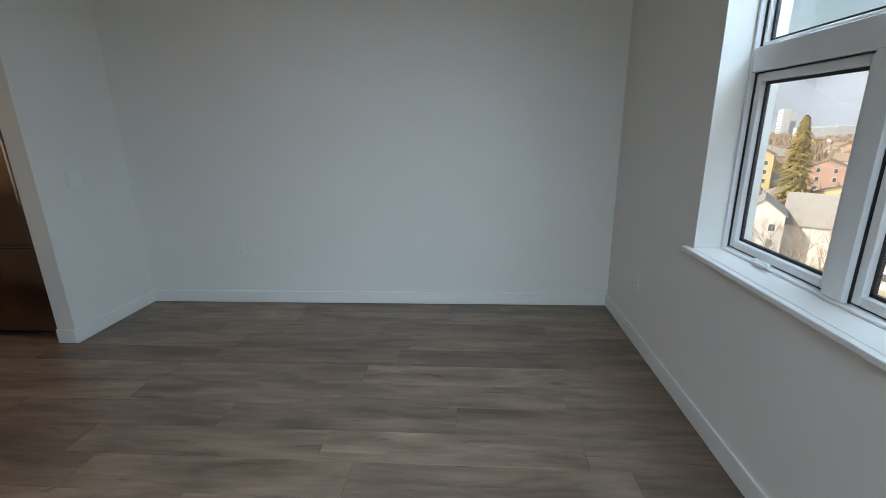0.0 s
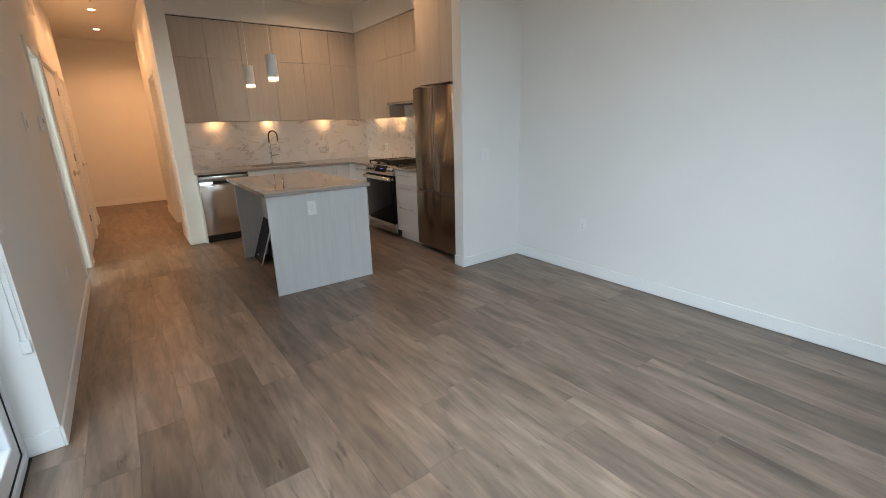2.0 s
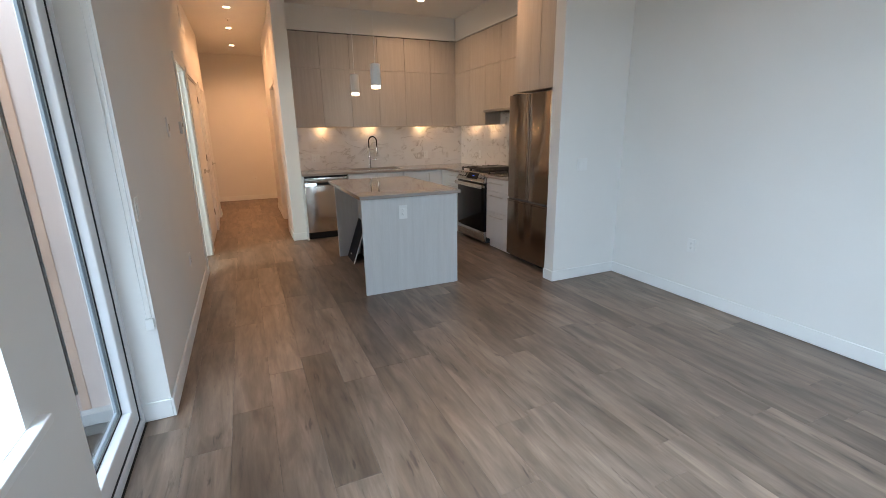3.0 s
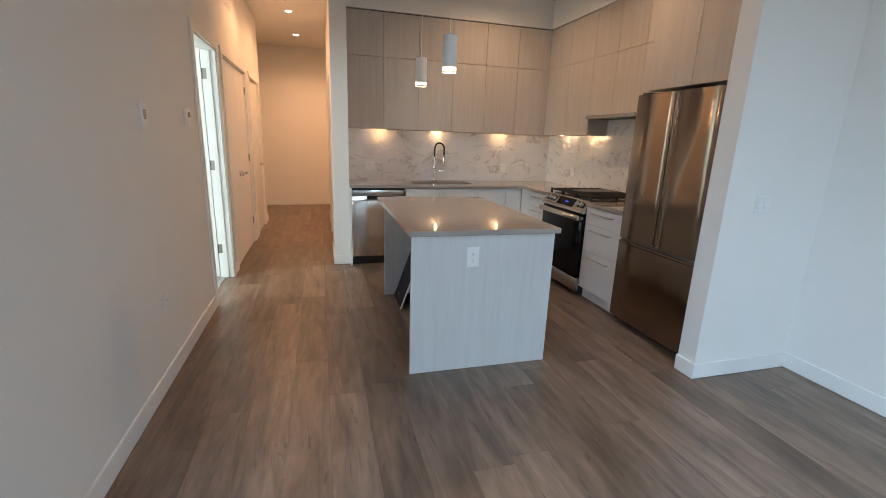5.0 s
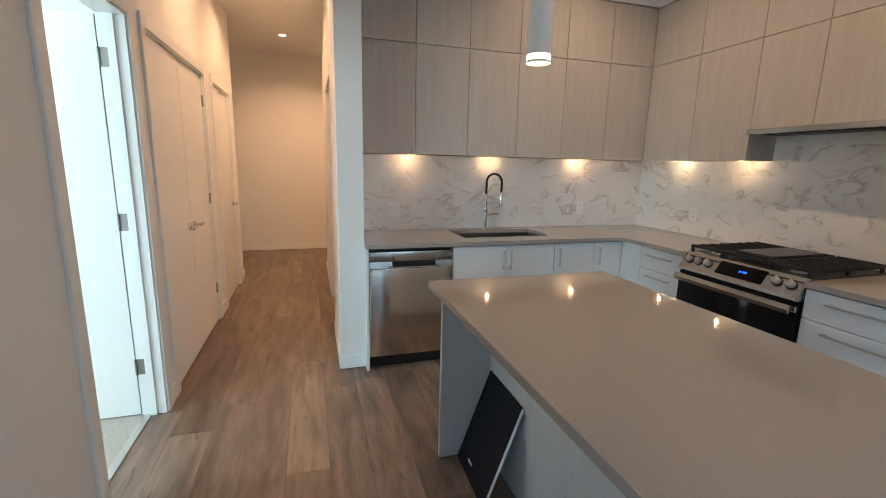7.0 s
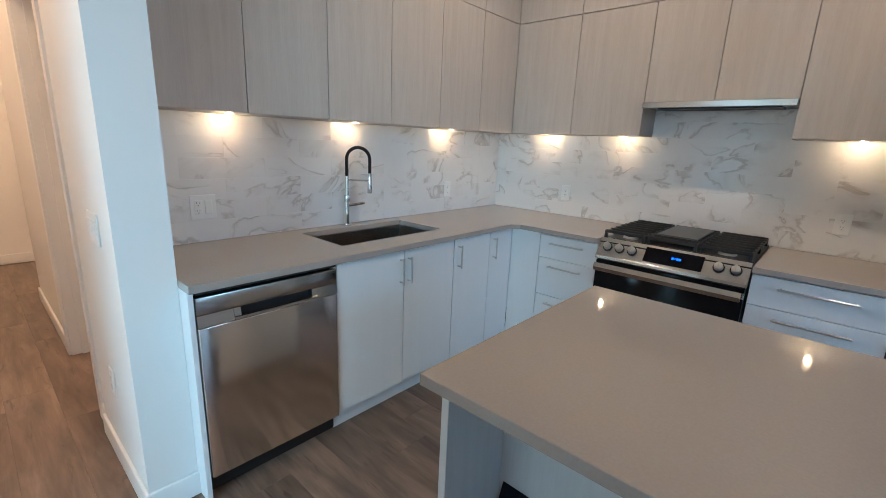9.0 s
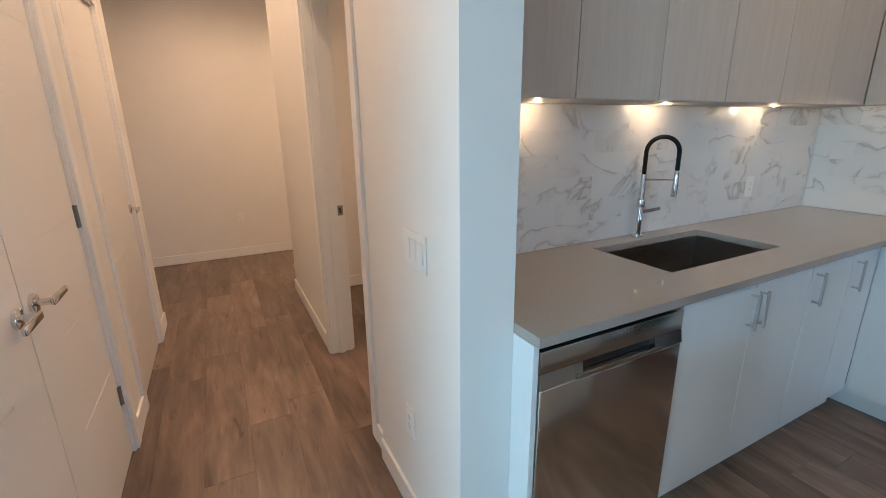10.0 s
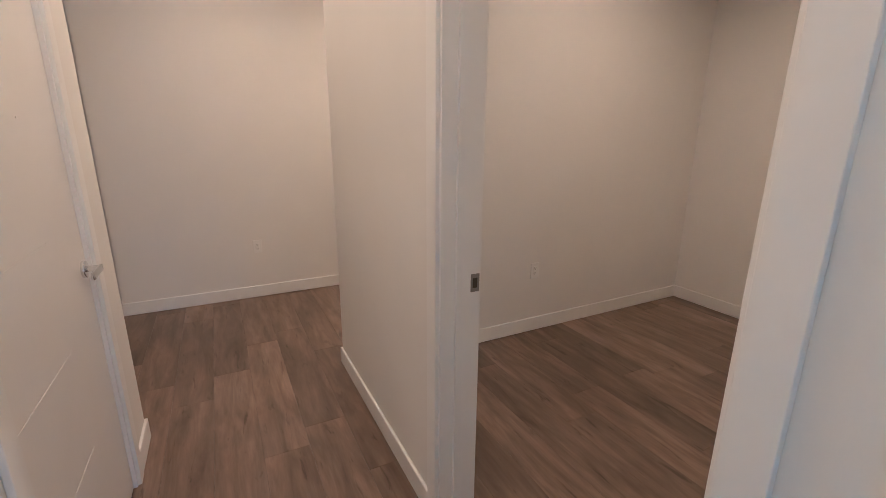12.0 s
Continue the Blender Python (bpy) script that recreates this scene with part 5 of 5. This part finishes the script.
for dist, az, w, h in ((900, 57.0, 12, 41), (930, 56.4, 10, 36), (820, 52.5, 40, 16), (760, 54.3, 34, 15), (880, 59.2, 30, 17)):
    tx, ty = at(dist, az)
    tw = thing("apartment_tower", tx, ty, GZ, "pale concrete apartment tower in the distance", "tower")
    part("wall", bx(tx - w / 2, tx + w / 2, ty - w / 2, ty + w / 2, GZ, GZ + h), TOWER, tw)
    for k in range(int(h / 4)):
        part("window_band", bx(tx - w / 2 - 0.3, tx - w / 2 + 0.1, ty - w * 0.42, ty + w * 0.42, GZ + 2 + k * 4, GZ + 3.6 + k * 4), TOWERGLASS, tw)
bm = bmesh.new()
N = 90
prev = None
for k in range(N + 1):
    a = radians(-40 + 150 * k / N)
    h = 400 + 40 * math.sin(k * 0.31) + 18 * math.sin(k * 0.83 + 1) + 9 * math.sin(k * 2.3)
    col = []
    for q in range(9):
        f = q / 8
        rr = 1500 + 900 * f
        hh = h * f ** 0.8 + 14 * math.sin(k * 1.3 + q * 2.1) * f * (1 - f)
        col.append(bm.verts.new((rr * math.cos(a), rr * math.sin(a), GZ + hh - 1)))
    if prev:
        for q in range(8):
            bm.faces.new((prev[q], prev[q + 1], col[q + 1], col[q]))
    prev = col
piece("backdrop_mountains", bm, HILL, "mountain range coloured haze-blue, with patches of snow", "backdrop")

# balcony beyond the glazed door
piece("balcony_floor", bx(-2.0, 1.9, -2.4, SY - 0.25, -0.20, -0.03, 0.01), CONC, "grey concrete balcony floor", "balcony")
piece("balcony_side_wall", bx(-1.949, -1.80, -2.4, SY - 0.252, -0.03, 2.9), PINK, "pale pink panel side wall of the balcony", "wall")
piece("balcony_cladding", bx(-1.80, -1.785, -2.4, -0.812, 0.06, 2.9, 0.003), CLAD, "warm tan timber cladding at the balcony", "wall")
piece("balcony_trim", bx(-1.80, -1.78, -0.811, -0.775, 0.16, 2.9, 0.003), BLACK, "black metal corner trim", "trim")
piece("balcony_edge_board", bx(-1.80, -1.79, -0.774, -0.735, 0.06, 2.9, 0.003), CLAD, "tan timber edge board beside the black trim", "trim")
piece("balcony_base", bx(-1.80, -1.74, -2.4, SY - 0.252, -0.03, 0.06, 0.003), CONC, "grey base strip of the balcony wall", "trim")
bal = thing("balcony_railing", 0.0, -2.3, -0.03, "black metal balcony railing", "railing")
part("top_rail", bx(-1.70, 1.85, -2.34, -2.28, 1.04, 1.08, 0.004), BLACK, bal)
part("bottom_rail", bx(-1.70, 1.85, -2.33, -2.29, 0.06, 0.09, 0.003), BLACK, bal)
for k in range(36):
    x = -1.66 + k * 0.10
    part("baluster", bx(x - 0.008, x + 0.008, -2.318, -2.302, 0.09, 1.04), BLACK, bal)
piece("balcony_soffit", bx(-2.0, 1.9, -2.4, SY - 0.251, 2.9, 3.2), STUCCO, "pale balcony soffit", "ceiling")

# ---------------------------------------------------------------- floor planks and backsplash tiles
piece("floor", bx(-10.45, EX + 0.2, -2.5, DN + 0.1, -0.05, -0.004), SUBFLOOR, "grey-brown wood-look plank floor", "floor")
floor = bpy.data.objects["floor"]
piece("floor_bedroom", bx(-5.42, -1.95, -4.1, SY - 0.1, -0.003, 0.004), CARPET, "beige bedroom carpet", "floor")
PW, PL = 0.2015, 1.205
gp = random.Random(11)
FX0, FX1 = -10.4, EX + 0.1
lengths = {}


def plank_mesh(length):
    key = round(length, 3)
    if key not in lengths:
        lengths[key] = mesh_of("plank", bx(-key / 2 + 0.0004, key / 2 - 0.0004, -PW / 2 + 0.0004, PW / 2 - 0.0004, -0.0038, 0.0, 0.0007), PLANK)
    return lengths[key]


def needed(x0, x1, y):
    """Planks are laid where a room is."""
    if y > NY + 0.05:
        return x0 < -6.0 and x1 > -8.6
    if y < SY - 0.12:
        return x0 < -8.2
    return True


start = 0.794
for r in range(-25, 8):
    y = 2.15 + PW / 2 + r * PW
    if y < -2.5:
        continue
    x = start if r == 0 else start + gp.uniform(0, PL)
    x -= PL * math.ceil((x - FX0) / PL)
    while x < FX1:
        x0, x1 = max(x, FX0), min(x + PL, FX1)
        x += PL
        if x1 - x0 < 0.05 or not needed(x0, x1, y):
            continue
        ob = new("plank", plank_mesh(x1 - x0))
        ob.parent = floor
        ob.location = ((x0 + x1) / 2, y, 0.0)

TW, THT = 0.405, 0.1005
spl = piece("backsplash_west", bx(KX + 0.0005, KX + 0.0102, PIL1 + 0.001, NY - 0.002, CT1 + 0.001, UZ0 - 0.001), GROUT, "white marble-look tile backsplash", "backsplash")
spn = piece("backsplash_north", bx(KX + 0.012, -3.462, NY - 0.0102, NY - 0.0005, CT1 + 0.001, 1.684), GROUT, "white marble-look tile backsplash", "backsplash")
cut = {}


def tile(parent, axis, s, e, z0, z1):
    key = (axis, round(e - s, 3), round(z1 - z0, 3))
    if key not in cut:
        w, h = (e - s) / 2, (z1 - z0) / 2
        cut[key] = mesh_of("tile", bx(0.0032, 0.004, -w, w, -h, h, 0.0003) if axis == 1 else bx(-w, w, -0.004, -0.0032, -h, h, 0.0003), TILE)
    t = new("tile", cut[key])
    t.parent = parent
    t.location = (KX + 0.007, (s + e) / 2, (z0 + z1) / 2) if axis == 1 else ((s + e) / 2, NY - 0.007, (z0 + z1) / 2)


for axis, a, b, parent in ((1, PIL1 + 0.003, NY - 0.013, spl), (0, KX + 0.014, -3.48, spn)):
    for r in range(8):
        z0 = CT1 + 0.002 + r * THT
        full = 1.683 if axis == 0 else UZ0 - 0.002
        z1 = min(z0 + THT - 0.0009, full)
        if z1 - z0 < 0.012:
            continue
        s = a - (r % 2) * TW * 0.5
        while s < b:
            t0, t1 = max(s, a), min(s + TW - 0.0009, b)
            s += TW
            if axis == 0 and z0 > UZ0 - 0.02:
                t0, t1 = max(t0, -4.728), min(t1, -3.977)
            if t1 - t0 > 0.02:
                tile(parent, axis, t0, t1, z0, z1)
